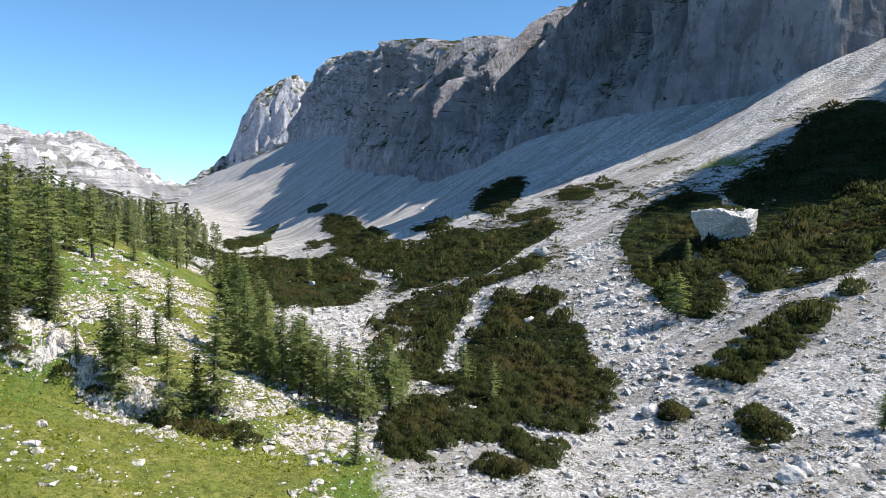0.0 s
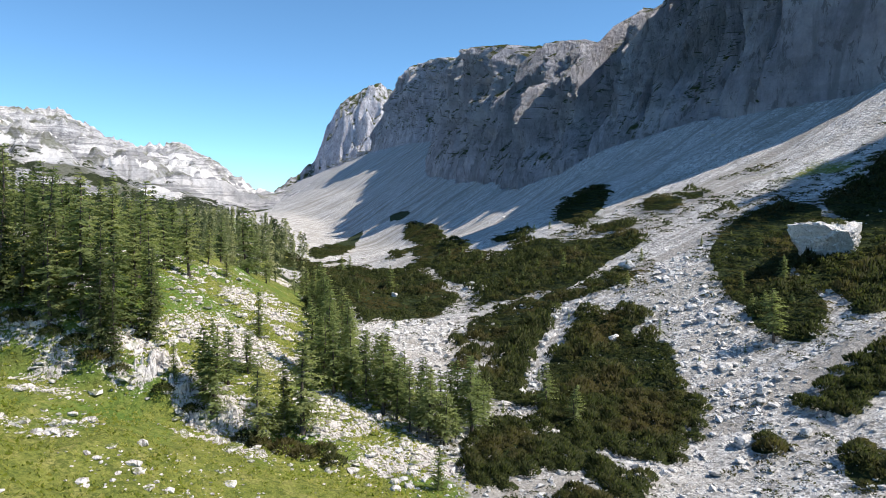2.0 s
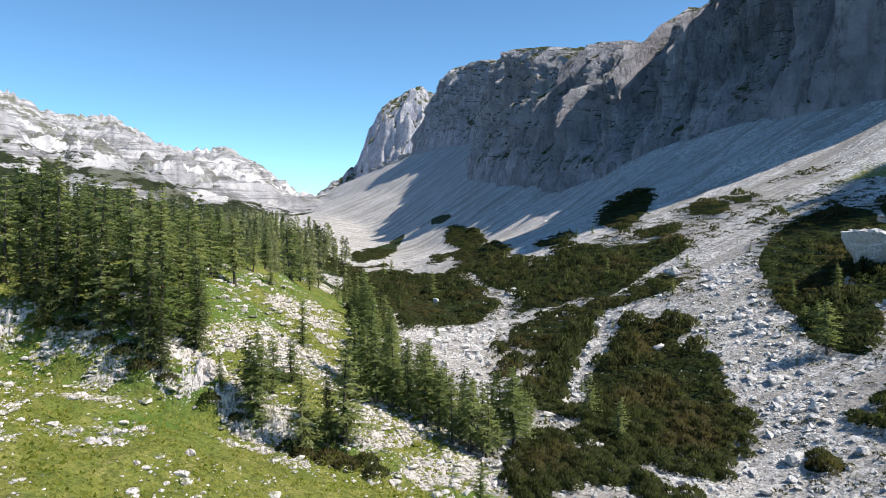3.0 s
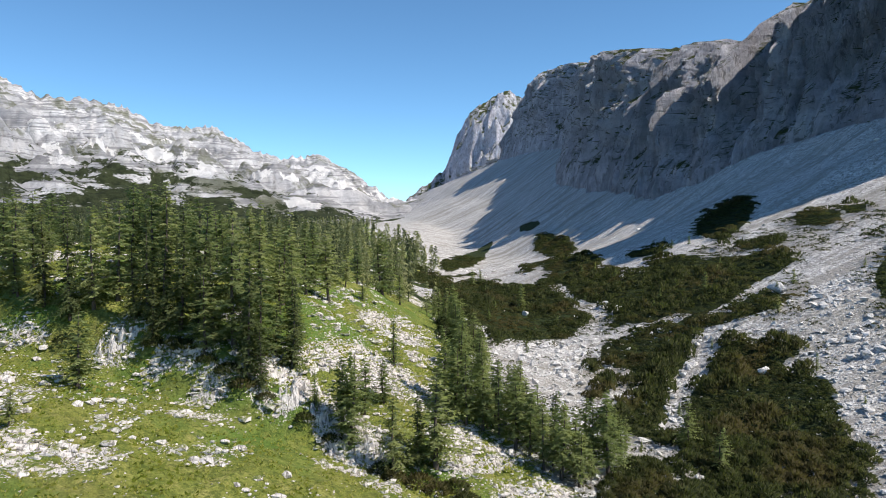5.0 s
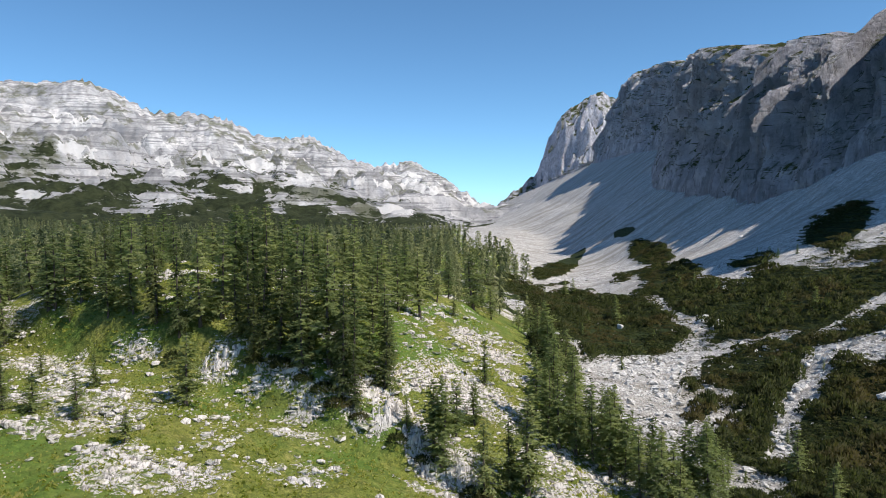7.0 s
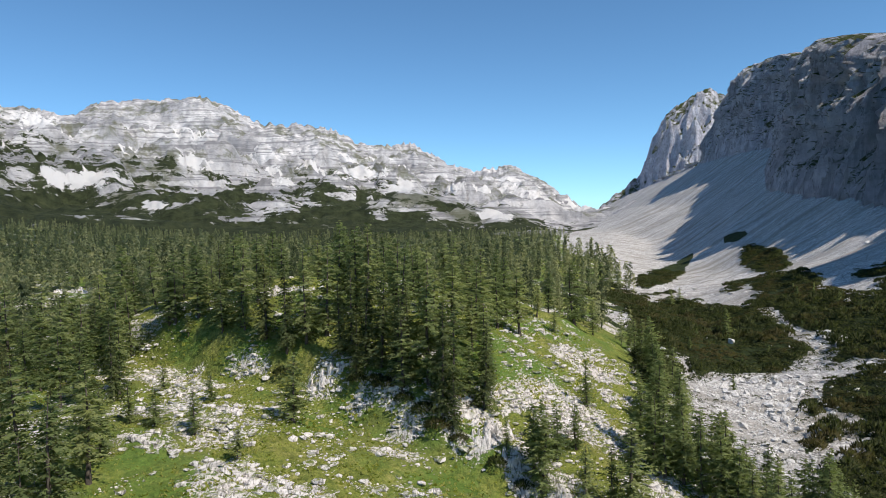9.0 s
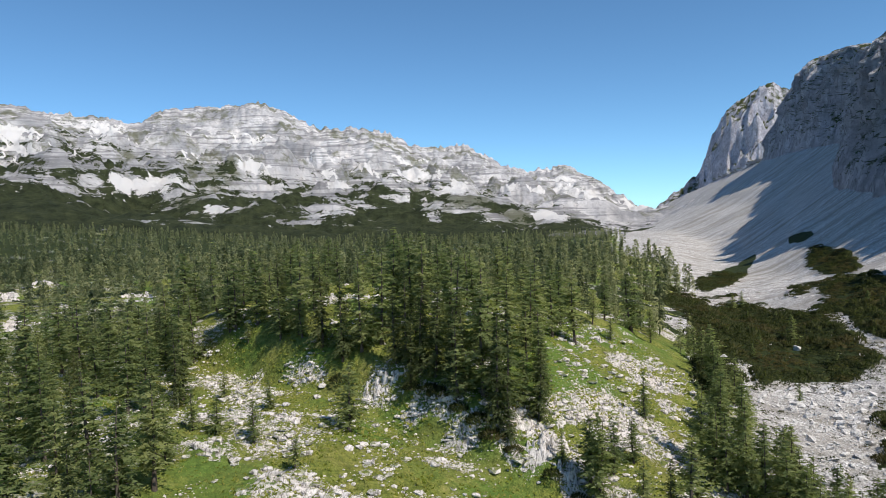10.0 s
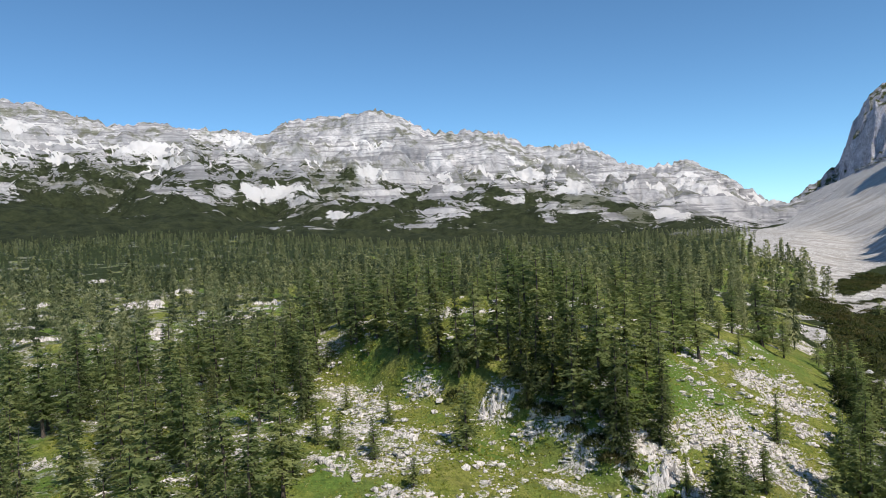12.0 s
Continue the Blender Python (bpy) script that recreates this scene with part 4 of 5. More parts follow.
def spread(count, area, room, gap, seed):
    """Random standing places, kept apart; area is (bearing from, to, radius from, to)."""
    g = np.random.default_rng(seed)
    a = np.radians(g.uniform(area[0], area[1], count))
    r = np.sqrt(g.uniform(area[2] ** 2, area[3] ** 2, count))
    x, y = r * np.sin(a), r * np.cos(a)
    ok = g.uniform(0, 1, count) < room(x, y)
    x, y = x[ok], y[ok]
    taken, keep = {}, []
    for k in range(len(x)):
        cx, cy = int(x[k] // gap), int(y[k] // gap)
        near = [taken[c] for c in itertools.product((cx - 1, cx, cx + 1), (cy - 1, cy, cy + 1)) if c in taken]
        if all((x[k] - px) ** 2 + (y[k] - py) ** 2 > gap * gap for px, py in near):
            taken[(cx, cy)] = (x[k], y[k])
            keep.append(k)
    return np.stack([x[keep], y[keep]], -1)


# single trees: x, y, height, kind (0 larch, 1 spruce)
CREST = [(-92, 73, 11, 0), (-86.6, 73, 11, 0), (-80.8, 72.5, 11.5, 1), (-75.5, 71.3, 12.5, 0), (-70, 70.3, 13, 1), (-65.7, 69.9, 12.5, 1), (-63.8, 71.6, 13.5, 0), (-62, 73.6, 13, 0), (-55.3, 70.5, 13.5, 1), (-52.7, 70, 11.5, 1),
         (-50.5, 70, 12.5, 1), (-48.2, 70.2, 9, 1), (-45.4, 69, 11, 1), (-43.5, 70, 12.5, 0), (-40.1, 67.2, 12, 1), (-39.7, 69, 10.5, 0), (-50.7, 74.9, 12, 0), (-48.1, 77.5, 11.5, 0), (-45.3, 78.4, 11, 0), (-45.4, 84.9, 10, 0),
         (-47.4, 95.9, 10, 0), (-44.9, 98.6, 10, 0), (-58.1, 77.6, 12, 0), (-62.1, 76.4, 12, 0)]
LONE = [(-52.9, 57.1, 7.9, 0), (-57, 47.5, 4.8, 0), (-62, 46.7, 4.3, 0), (-64.5, 45.6, 4.7, 0), (-50.1, 46.6, 3.2, 0), (-37.6, 73.7, 6.7, 0), (-29.4, 67.6, 7.7, 0), (-28.1, 70.8, 6.4, 0), (-27, 73.9, 5.3, 0), 
        (-39, 71.3, 6.6, 0), (-64.7, 56.2, 3.9, 0), (-75.5, 58, 3.6, 0), (-20.8, 67, 8, 1), (-19.1, 67.6, 10.5, 0), (-29.9, 85.7, 6.3, 0), (-4.8, 60.4, 4.1, 0), (-42.5, 71.5, 9, 1), (-57, 70.5, 10, 1)]
# the belt of larches where the hill meets the stones
BELT = [(-20.5, 80.1, 7.9), (-18.5, 78.4, 8.4), (-16.6, 78.6, 8.5), (-14.5, 77.6, 9), (-12.5, 76.9, 8.6), (-10.9, 76.8, 7.3), (-9, 74, 7.4), (-7.1, 73.1, 8.8), (-5.2, 72.5, 6.4), (-4, 77.7, 9.1), (-2.4, 76.8, 8.7), (-22.2, 81.3, 9.6), (-22.4, 91.7, 9.7),
        (-20.4, 92.6, 8.3), (-1.9, 82.2, 5.5), (-8.8, 83.5, 6.9), (-14.5, 93.4, 6.2), (-18, 85, 9), (-16, 83, 8.5), (-13, 81, 8.8), (-10.5, 79.5, 8), (-24, 97, 9), (-26, 105, 9), (-28, 112, 8.5), (-22, 102, 8), (-30, 118, 9), (-33, 124, 8), (-25, 111, 7), (-36, 130, 8)]
YOUNG = [(-27.4, 179, 7.3), (15.2, 160.6, 5.9), (-2.8, 87, 7.2), (6.6, 88.3, 5.9), (37.3, 95.8, 6.8), (45.4, 114, 4.3), (38.1, 106.4, 3.5), (39.3, 104.8, 4.4), (-28, 179, 2.9), (-55.8, 261, 6.3), (-56.6, 250.7, 6.1), (41.5, 58.4, 3.5), (4.8, 161.5, 2.6), (9.5, 81, 5.4)]


def plant(x, y, h, kind, g, full=1.2):
    master = (DARK if kind else MASTERS)[int(g.integers(0, len(DARK) if kind else len(MASTERS)))]
    z = float(land(np.array([x]), np.array([y]))[0])
    m = pose(x, y, z - 0.1, g.normal(0, 1.5), g.normal(0, 1.5), g.uniform(0, 360))
    t = copy_thing(master, m)
    s = h / 10
    wide = s * g.uniform(0.85, 1.15) * (1.0 if kind else full)
    t.scale = (wide, wide, s)
    return t


g_tree = np.random.default_rng(19)
for x, y, h, kind in CREST:
    plant(x, y, min(h * 1.07, 12.9), kind, g_tree)
for x, y, h, kind in LONE:
    plant(x, y, h, kind, g_tree, 1.4)
for x, y, h in BELT:
    plant(x, y, h * g_tree.uniform(0.9, 1.1), 0, g_tree, 1.2)
    plant(x + g_tree.uniform(-1.8, 1.8), y + g_tree.uniform(1.2, 3.2), h * g_tree.uniform(0.6, 0.95), 0, g_tree, 1.2)
for x, y, h in YOUNG:
    plant(x, y, h * g_tree.uniform(0.9, 1.1), 0, g_tree, 1.4)
near = np.concatenate([spread(3000, (-84, -55.5, 46, 175), tree_room, 3.6, 21), spread(4200, (-55.5, 12, 40, 175), tree_room, 4.2, 22)])
near = near[np.argsort(np.hypot(near[:, 0], near[:, 1]))]
SINGLE_TREES = 240
for x, y in near[:SINGLE_TREES]:
    plant(x, y, float(np.clip(g_tree.normal(9.4 if math.degrees(math.atan2(x, y)) < -55 else 8.4, 2.3), 3.5, 13)), int(g_tree.uniform() < 0.16), g_tree)


def young_room(x, y):
    u, v = valley_uv(x, y)
    return step((u + 8) / 6) * (1 - step((u - 60) / 15)) * step((v - 5) / 10) * np.clip(0.45 + fbm(x / 11, y / 11, octaves=2, seed=97), 0, 1)


for x, y in spread(520, (-18, 30, 66, 240), young_room, 3.6, 45)[:55]:
    plant(x, y, float(g_tree.uniform(1.2, 3.6)), 0, g_tree)
for master in MASTERS + DARK:
    for o in (*master.children_recursive, master):
        bpy.data.objects.remove(o)

# the wood farther off, too many to tell apart
far = np.concatenate([near[SINGLE_TREES:], spread(12000, (-82, 6, 172, 420), tree_room, 5.0, 23), spread(9000, (-84, -12, 420, 1250), tree_room, 8.0, 25)])
crowns = [conifer_crown(51 + k, 10.0, w, 20, 6, 0.46, 0.62, 0.2, hang=1.2) for k, w in enumerate((0.24, 0.21, 0.27, 0.22))]
plain = [conifer_crown(57 + k, 10.0, w, 12, 4, 0.8, 1.05, 0.15, hang=1.3) for k, w in enumerate((0.21, 0.18, 0.23, 0.20))]
vs, fs, ns, tints, base = [], [], [], [], 0
fz = land(far[:, 0], far[:, 1])
for k, (x, y) in enumerate(far):
    v, f, nrm = (crowns if math.hypot(x, y) < 260 else plain)[k % 4]
    a, s = g_tree.uniform(0, 6.283), float(np.clip(g_tree.normal(0.88, 0.24), 0.35, 1.35))
    tints.append(np.full(len(v) + 3, 0.0 if g_tree.uniform() < 0.22 else g_tree.uniform(0.25, 1.0)))
    c, d = math.cos(a), math.sin(a)
    w = np.stack([x + s * (v[:, 0] * c - v[:, 1] * d), y + s * (v[:, 0] * d + v[:, 1] * c), fz[k] + s * v[:, 2]], -1)
    stem = np.array([(x - 0.14, y, fz[k] - 0.3), (x + 0.14, y, fz[k] - 0.3), (x, y, fz[k] + 9 * s)])
    vs += [w, stem]
    ns += [np.stack([nrm[:, 0] * c - nrm[:, 1] * d, nrm[:, 0] * d + nrm[:, 1] * c, nrm[:, 2]], -1), np.tile((0.7, -0.7, 0.1), (3, 1))]
    fs += [f + base, np.array([[0, 1, 2]]) + base + len(w)]
    base += len(w) + 3
wood = mesh_from("larch_wood", np.concatenate(vs), np.concatenate(fs), LARCH_FAR, normals=np.concatenate(ns))
wood.attributes.new("tint", "FLOAT", "POINT").data.foreach_set("value", np.concatenate(tints).astype(np.float32))
tagged(new("larch_wood", wood), "dense far larch wood covering the hills", "forest", kind="stuff")


# ---------- dwarf pine ----------
def pine_bush(seed, shoots):
    g = np.random.default_rng(seed)
    v = []
    for k in range(shoots):
        rad = math.sqrt(g.uniform(0, 1))
        a = g.uniform(0, 6.283)
        p = np.array([math.cos(a) * rad, math.sin(a) * rad, 0.25 + 0.55 * (1 - rad * rad) * g.uniform(0.6, 1.1)])
        d = np.array([math.cos(a) * (0.25 + 0.6 * rad), math.sin(a) * (0.25 + 0.6 * rad), g.uniform(0.5, 1.0)]) + g.normal(0, 0.2, 3)
        d /= np.linalg.norm(d)
        s = np.cross(d, g.normal(0, 1, 3))
        s /= np.linalg.norm(s)
        l, w = g.uniform(0.20, 0.42), g.uniform(0.06, 0.11) * (1 if shoots > 150 else 1.3)
        v += [p - s * w, p + s * w, p + d * l]
    v = np.array(v)
    nrm = v * (0.7, 0.7, 0.5) + (0, 0, 0.5) + np.repeat(g.normal(0, 0.3, (len(v) // 3, 3)), 3, 0)
    return v, np.arange(len(v)).reshape(-1, 3), nrm / np.linalg.norm(nrm, axis=1)[:, None]


def pine_room(x, y):
    return (thicket(x, y) > 0.12).astype(float)


close = spread(12000, (-24, 38, 46, 130), pine_room, 0.95, 27)
wide = spread(10000, (-16, 41, 128, 215), pine_room, 1.7, 29)
wider = spread(40000, (-20, 41, 213, 430), pine_room, 1.9, 31)
close = close[np.argsort(np.hypot(close[:, 0], close[:, 1]))]
bush_meshes = []
for k in range(5):
    v, f, nrm = pine_bush(61 + k, 300)
    bush_meshes.append(mesh_from("dwarf_pine", v, f, PINE, normals=nrm))
cz = land(close[:, 0], close[:, 1])
for k, (x, y) in enumerate(close[:280]):
    ob = tagged(new("dwarf_pine", bush_meshes[k % 5]), "dark green dwarf mountain pine bush among pale stones", "shrub", "dwarf pines of the valley")
    s = rng.uniform(0.85, 1.35)
    ob.matrix_world = pose(x, y, cz[k] - 0.1, 0, 0, rng.uniform(0, 360)) @ Matrix.Diagonal((s, s, s * rng.uniform(0.85, 1.3), 1))
# low bushes along the lip of the meadow
LIP_BUSHES = [(-20, 64.5, 1.5), (-18, 64, 1.3), (-22.5, 64.3, 1.2), (-33, 66.3, 1.1), (-40, 66, 1.4), (-45, 67, 1.2), (-24, 65, 1.3), (-16.5, 65, 1.4), (-48.5, 68, 1.5), (-30, 66.2, 1.0), (-53, 68.6, 1.3), (-65, 68.3, 1.3), (-42, 66.6, 1.5), (-50, 68.4, 1.2), (-37.5, 66.2, 1.0), (-15, 63.6, 1.2)]
for x, y, s in LIP_BUSHES:
    ob = tagged(new("dwarf_pine", bush_meshes[int(rng.integers(0, 5))]), "low dark green bush at the rocky meadow edge", "shrub", "bushes of the meadow edge")
    ob.matrix_world = pose(x, y, float(land(np.array([x]), np.array([y]))[0]) - 0.15, 0, 0, rng.uniform(0, 360)) @ Matrix.Scale(s, 4)
small = [pine_bush(71 + k, 102) for k in range(6)]
vs, fs, ns, base = [], [], [], 0
for places, scale in ((close[280:], 1.12), (wide, 1.6), (wider, 1.9)):
    pz = land(places[:, 0], places[:, 1])
    clump = np.clip(1.0 + 1.5 * fbm(places[:, 0] / 4.5 / scale, places[:, 1] / 4.5 / scale, octaves=2, seed=79), 0.4, 1.9)
    for k, (x, y) in enumerate(places):
        v, f, nrm = small[k % 6]
        a, s = rng.uniform(0, 6.283), scale * rng.uniform(0.8, 1.25)
        c, d = math.cos(a), math.sin(a)
        tall = s * rng.uniform(0.7, 1.2) * clump[k] * (1.15 if scale < 1.5 else 0.8 if scale < 1.8 else 0.55)
        vs.append(np.stack([x + s * (v[:, 0] * c - v[:, 1] * d), y + s * (v[:, 0] * d + v[:, 1] * c), pz[k] - 0.1 + tall * v[:, 2]], -1))
        ns.append(np.stack([nrm[:, 0] * c - nrm[:, 1] * d, nrm[:, 0] * d + nrm[:, 1] * c, nrm[:, 2]], -1))
        fs.append(f + base)
        base += len(v)
# small bushes straying over the stones
tiny = [pine_bush(81 + k, 46) for k in range(5)]
stray = spread(20000, (-17, 40, 50, 210), lambda x, y: ((thicket(x, y) > -1.4) & (thicket(x, y) < 0.1)) * np.clip(0.32 + 0.9 * fbm(x / 10, y / 10, octaves=3, seed=73), 0, 1) * step((valley_uv(x, y)[0] + 14) / 6), 1.1, 49)
sz = land(stray[:, 0], stray[:, 1])
for k, (x, y) in enumerate(stray):
    v, f, nrm = tiny[k % 5]
    s = rng.uniform(0.3, 0.85) * (1 + max(0, math.hypot(x, y) - 90) / 160)
    vs.append(np.stack([x + s * v[:, 0], y + s * v[:, 1], sz[k] - 0.05 + s * rng.uniform(0.5, 1.0) * v[:, 2]], -1))
    ns.append(nrm)
    fs.append(f + base)
    base += len(v)
tagged(new("dwarf_pine_thicket", mesh_from("dwarf_pine_thicket", np.concatenate(vs), np.concatenate(fs), PINE, normals=np.concatenate(ns))), "dense dark green carpet of dwarf mountain pine", "shrubs", kind="stuff")


# ---------- stones ----------
def rock_mesh(seed, level, flat=0.75, cuts=13, rough=0.16):
    bm = bmesh.new()
    bmesh.ops.create_icosphere(bm, subdivisions=level, radius=1.0)
    co = np.array([v.co for v in bm.verts])
    g = np.random.default_rng(seed)
    off = g.uniform(0, 50, 3)
    # cut by random planes for angular sides
    for _ in range(cuts):
        n = g.normal(0, 1, 3)
        n /= np.linalg.norm(n)
        d = co @ n
        lim = g.uniform(0.5, 0.85)
        co = co - np.outer(np.maximum(d - lim, 0) * 0.8, n)
    co = co * (1 + rough * fbm(co[:, 0] * 1.7 + off[0], co[:, 1] * 1.7 + off[1], co[:, 2] * 1.7 + off[2], octaves=3 if level < 4 else 5, seed=seed))[:, None]
    co = co * (g.uniform(0.8, 1.25), g.uniform(0.8, 1.25), flat * g.uniform(0.8, 1.15))
    f = np.array([[v.index for v in p.verts] for p in bm.faces])
    bm.free()
    return co, f


ROCKS = [mesh_from("boulder", *rock_mesh(401 + k, 3, 0.8, 15, 0.34), BOULDER) for k in range(8)]


def lay_boulder(x, y, size, sink=0.25, label="angular pale limestone boulder lying on gravel", name="boulder"):
    ob = tagged(new(name, ROCKS[int(rng.integers(0, 8))]), label, "rock", "boulders of the valley")
    z = float(land(np.array([x]), np.array([y]))[0])
    ob.matrix_world = pose(x, y, z + size * (0.5 - sink) * 0.6, rng.uniform(-14, 14), rng.uniform(-14, 14), rng.uniform(0, 360)) @ Matrix.Scale(size / 2, 4)
    return ob


# marked boulders: x, y, width
BOULDERS = [(-3, 169, 3.9), (-2.4, 200, 4.2), (-25.8, 175, 3.2), (-35.7, 150, 3.0), (27.6, 149, 4.9), (19.3, 113.4, 2.7), (5.7, 144, 2.6), (1.8, 150.5, 2.7), (29.8, 92, 3.2), (30.9, 82, 2.6), (31.1, 71, 2.3), (25.6, 72.4, 3.2),
            (14.2, 59.7, 1.6), (7.1, 70.3, 1.7), (31.1, 54.2, 3.4), (32.6, 55, 2.4), (15.4, 56.2, 1.5), (35.9, 51.3, 1.6), (21.4, 67.6, 1.7), (16.6, 67.7, 1.4), (-6.3, 176, 4.3)]
for x, y, s in BOULDERS:
    lay_boulder(x, y, 0.78 * s)


def stone_room(x, y):
    u, v = valley_uv(x, y)
    n = fbm(x / 8, y / 8, octaves=3, seed=95)
    lane = np.exp(-((u - 22 - 6 * np.sin(v / 30)) / 17) ** 2) + 0.55 * np.exp(-((u + 2) / 12) ** 2) + 0.16
    lane = np.maximum(0.7 * lane, 1.3 * bare_lane(x, y))
    return np.clip(lane * (0.75 + 0.9 * n), 0, 1) * (1 - 0.93 * step((thicket(x, y) - 0.1) / 0.2)) * step((u + 18) / 8)


stones = spread(9000, (-16, 40, 46, 125), lambda x, y: stone_room(x, y) ** 1.6, 0.8, 33)
stones = stones[np.argsort(np.hypot(stones[:, 0], stones[:, 1]))]
lane_at = bare_lane(stones[:, 0], stones[:, 1])
for k, (x, y) in enumerate(stones[:290]):
    lay_boulder(x, y, float(np.clip(0.20 * rng.pareto(2.2) + 0.22, 0.22, 1.5)) * (1 + 0.35 * lane_at[k]))
grit = np.concatenate([stones[290:], spread(9000, (-16, 40, 46, 105), lambda x, y: 0.25 + 0.75 * stone_room(x, y), 0.55, 35), spread(9000, (-18, 32, 104, 330), stone_room, 1.2, 37)])
first = len(grit)
grit = np.concatenate([grit, spread(26000, (-16, 40, 46, 150), lambda x, y: np.clip(0.3 + 1.2 * stone_room(x, y), 0, 1) * (1 - 0.85 * step((thicket(x, y) - 0.1) / 0.2)), 0.34, 39)])
shapes = [rock_mesh(421 + k, 1, 0.7) for k in range(8)]
chips = []
for k in range(8):
    gk = np.random.default_rng(461 + k)
    c8 = np.array([(1, 0, 0), (0, 1, 0), (-1, 0, 0), (0, -1, 0), (0, 0, 0.8), (0, 0, -0.6)]) * gk.uniform(0.6, 1.2, (6, 1)) + gk.normal(0, 0.2, (6, 3))
    chips.append((c8, np.array([(0, 1, 4), (1, 2, 4), (2, 3, 4), (3, 0, 4), (1, 0, 5), (2, 1, 5), (3, 2, 5), (0, 3, 5)])))
vs, fs, base = [], [], 0
gz = land(grit[:, 0], grit[:, 1])
grit_lane = bare_lane(grit[:, 0], grit[:, 1])
stony_side = valley_uv(grit[:, 0], grit[:, 1])[0] > -16
for k, (x, y) in enumerate(grit):
    if not stony_side[k]:
        continue
    v, f = (shapes if k < first else chips)[k % 8]
    far_up = 1 + max(0, math.hypot(x, y) - 100) / 170
    s = (1 + 0.5 * grit_lane[k]) * far_up * float(np.clip(0.065 * rng.pareto(1.8) + 0.065, 0.06, 0.55)) * (1.3 if k < len(stones) - 290 else 1 if k < first else 1.05)
    v = v @ np.array(Euler(rng.uniform(-0.9, 0.9, 3) * (1, 1, 3.4)).to_matrix())
    vs.append(np.stack([x + s * v[:, 0], y + s * v[:, 1], gz[k] + s * (0.75 * v[:, 2] + 0.22)], -1))
    fs.append(f + base)
    base += len(v)
tagged(new("rubble", mesh_from("rubble", np.concatenate(vs), np.concatenate(fs), BOULDER)), "pale limestone rubble strewn over the valley floor", "stones", kind="stuff")

# the house-sized block on the pine slope: upright sides, flat top with a shrubby cap
def block_mesh():
    co, f = rock_mesh(447, 5, 1.0, 0, 0.0)
    co = co / np.linalg.norm(co, axis=1)[:, None]
    co = co / np.max(np.abs(co), axis=1)[:, None] ** 0.85
    # the face overhangs and the foot is narrower than the top
    co = np.stack([co[:, 0] * (0.82 + 0.2 * co[:, 2]), co[:, 1] - 0.38 * co[:, 2], co[:, 2]], -1)
    for n, lim in (((-0.75, -0.45, -0.48), 0.86), ((0.62, -0.50, -0.60), 0.55), ((0.15, -0.80, -0.58), 0.88), ((0.55, -0.25, 0.80), 1.12), ((0.90, 0.10, -0.42), 0.92)):
        n = np.array(n) / np.linalg.norm(n)
        co = co - np.outer(np.maximum(co @ n - lim, 0) * 0.92, n)
    co = co * (1 + 0.16 * fbm(co[:, 0] * 1.6, co[:, 1] * 1.6, co[:, 2] * 1.6, octaves=4, seed=449, ridged=True) + 0.09 * fbm(co[:, 0] * 6, co[:, 1] * 6, co[:, 2] * 4, octaves=4, seed=453, ridged=True))[:, None]
    return co, f


block = tagged(new("rock_block", mesh_from("rock_block", *block_mesh(), BOULDER)), "house-sized grey limestone block amid dwarf pine", "rock")
block.matrix_world = pose(54.6, 120, float(land(np.array([54.6]), np.array([120.0]))[0]) + 1.5, 0, -4, -40) @ Matrix.Diagonal((4.4, 4.0, 3.8, 1))


top = block.matrix_world.translation
for dx, dy, size in ((-2.2, -1.2, 1.2), (-0.8, -1.8, 1.4), (0.9, -1.5, 1.3), (2.0, -0.8, 1.1), (-1.8, 0.8, 1.4), (0.2, 0.6, 1.5), (2.0, 1.0, 1.2)):
    ob = tagged(new("dwarf_pine", bush_meshes[int(rng.integers(0, 5))]), "dark green dwarf pine bush growing on a rock block", "shrub", "dwarf pines of the valley")
    ob.matrix_world = pose(top.x - 0.7 + dx, top.y - 0.9 + dy, top.z + 3.45 + 0.1 * dx, 0, 0, rng.uniform(0, 360)) @ Matrix.Scale(size, 4)


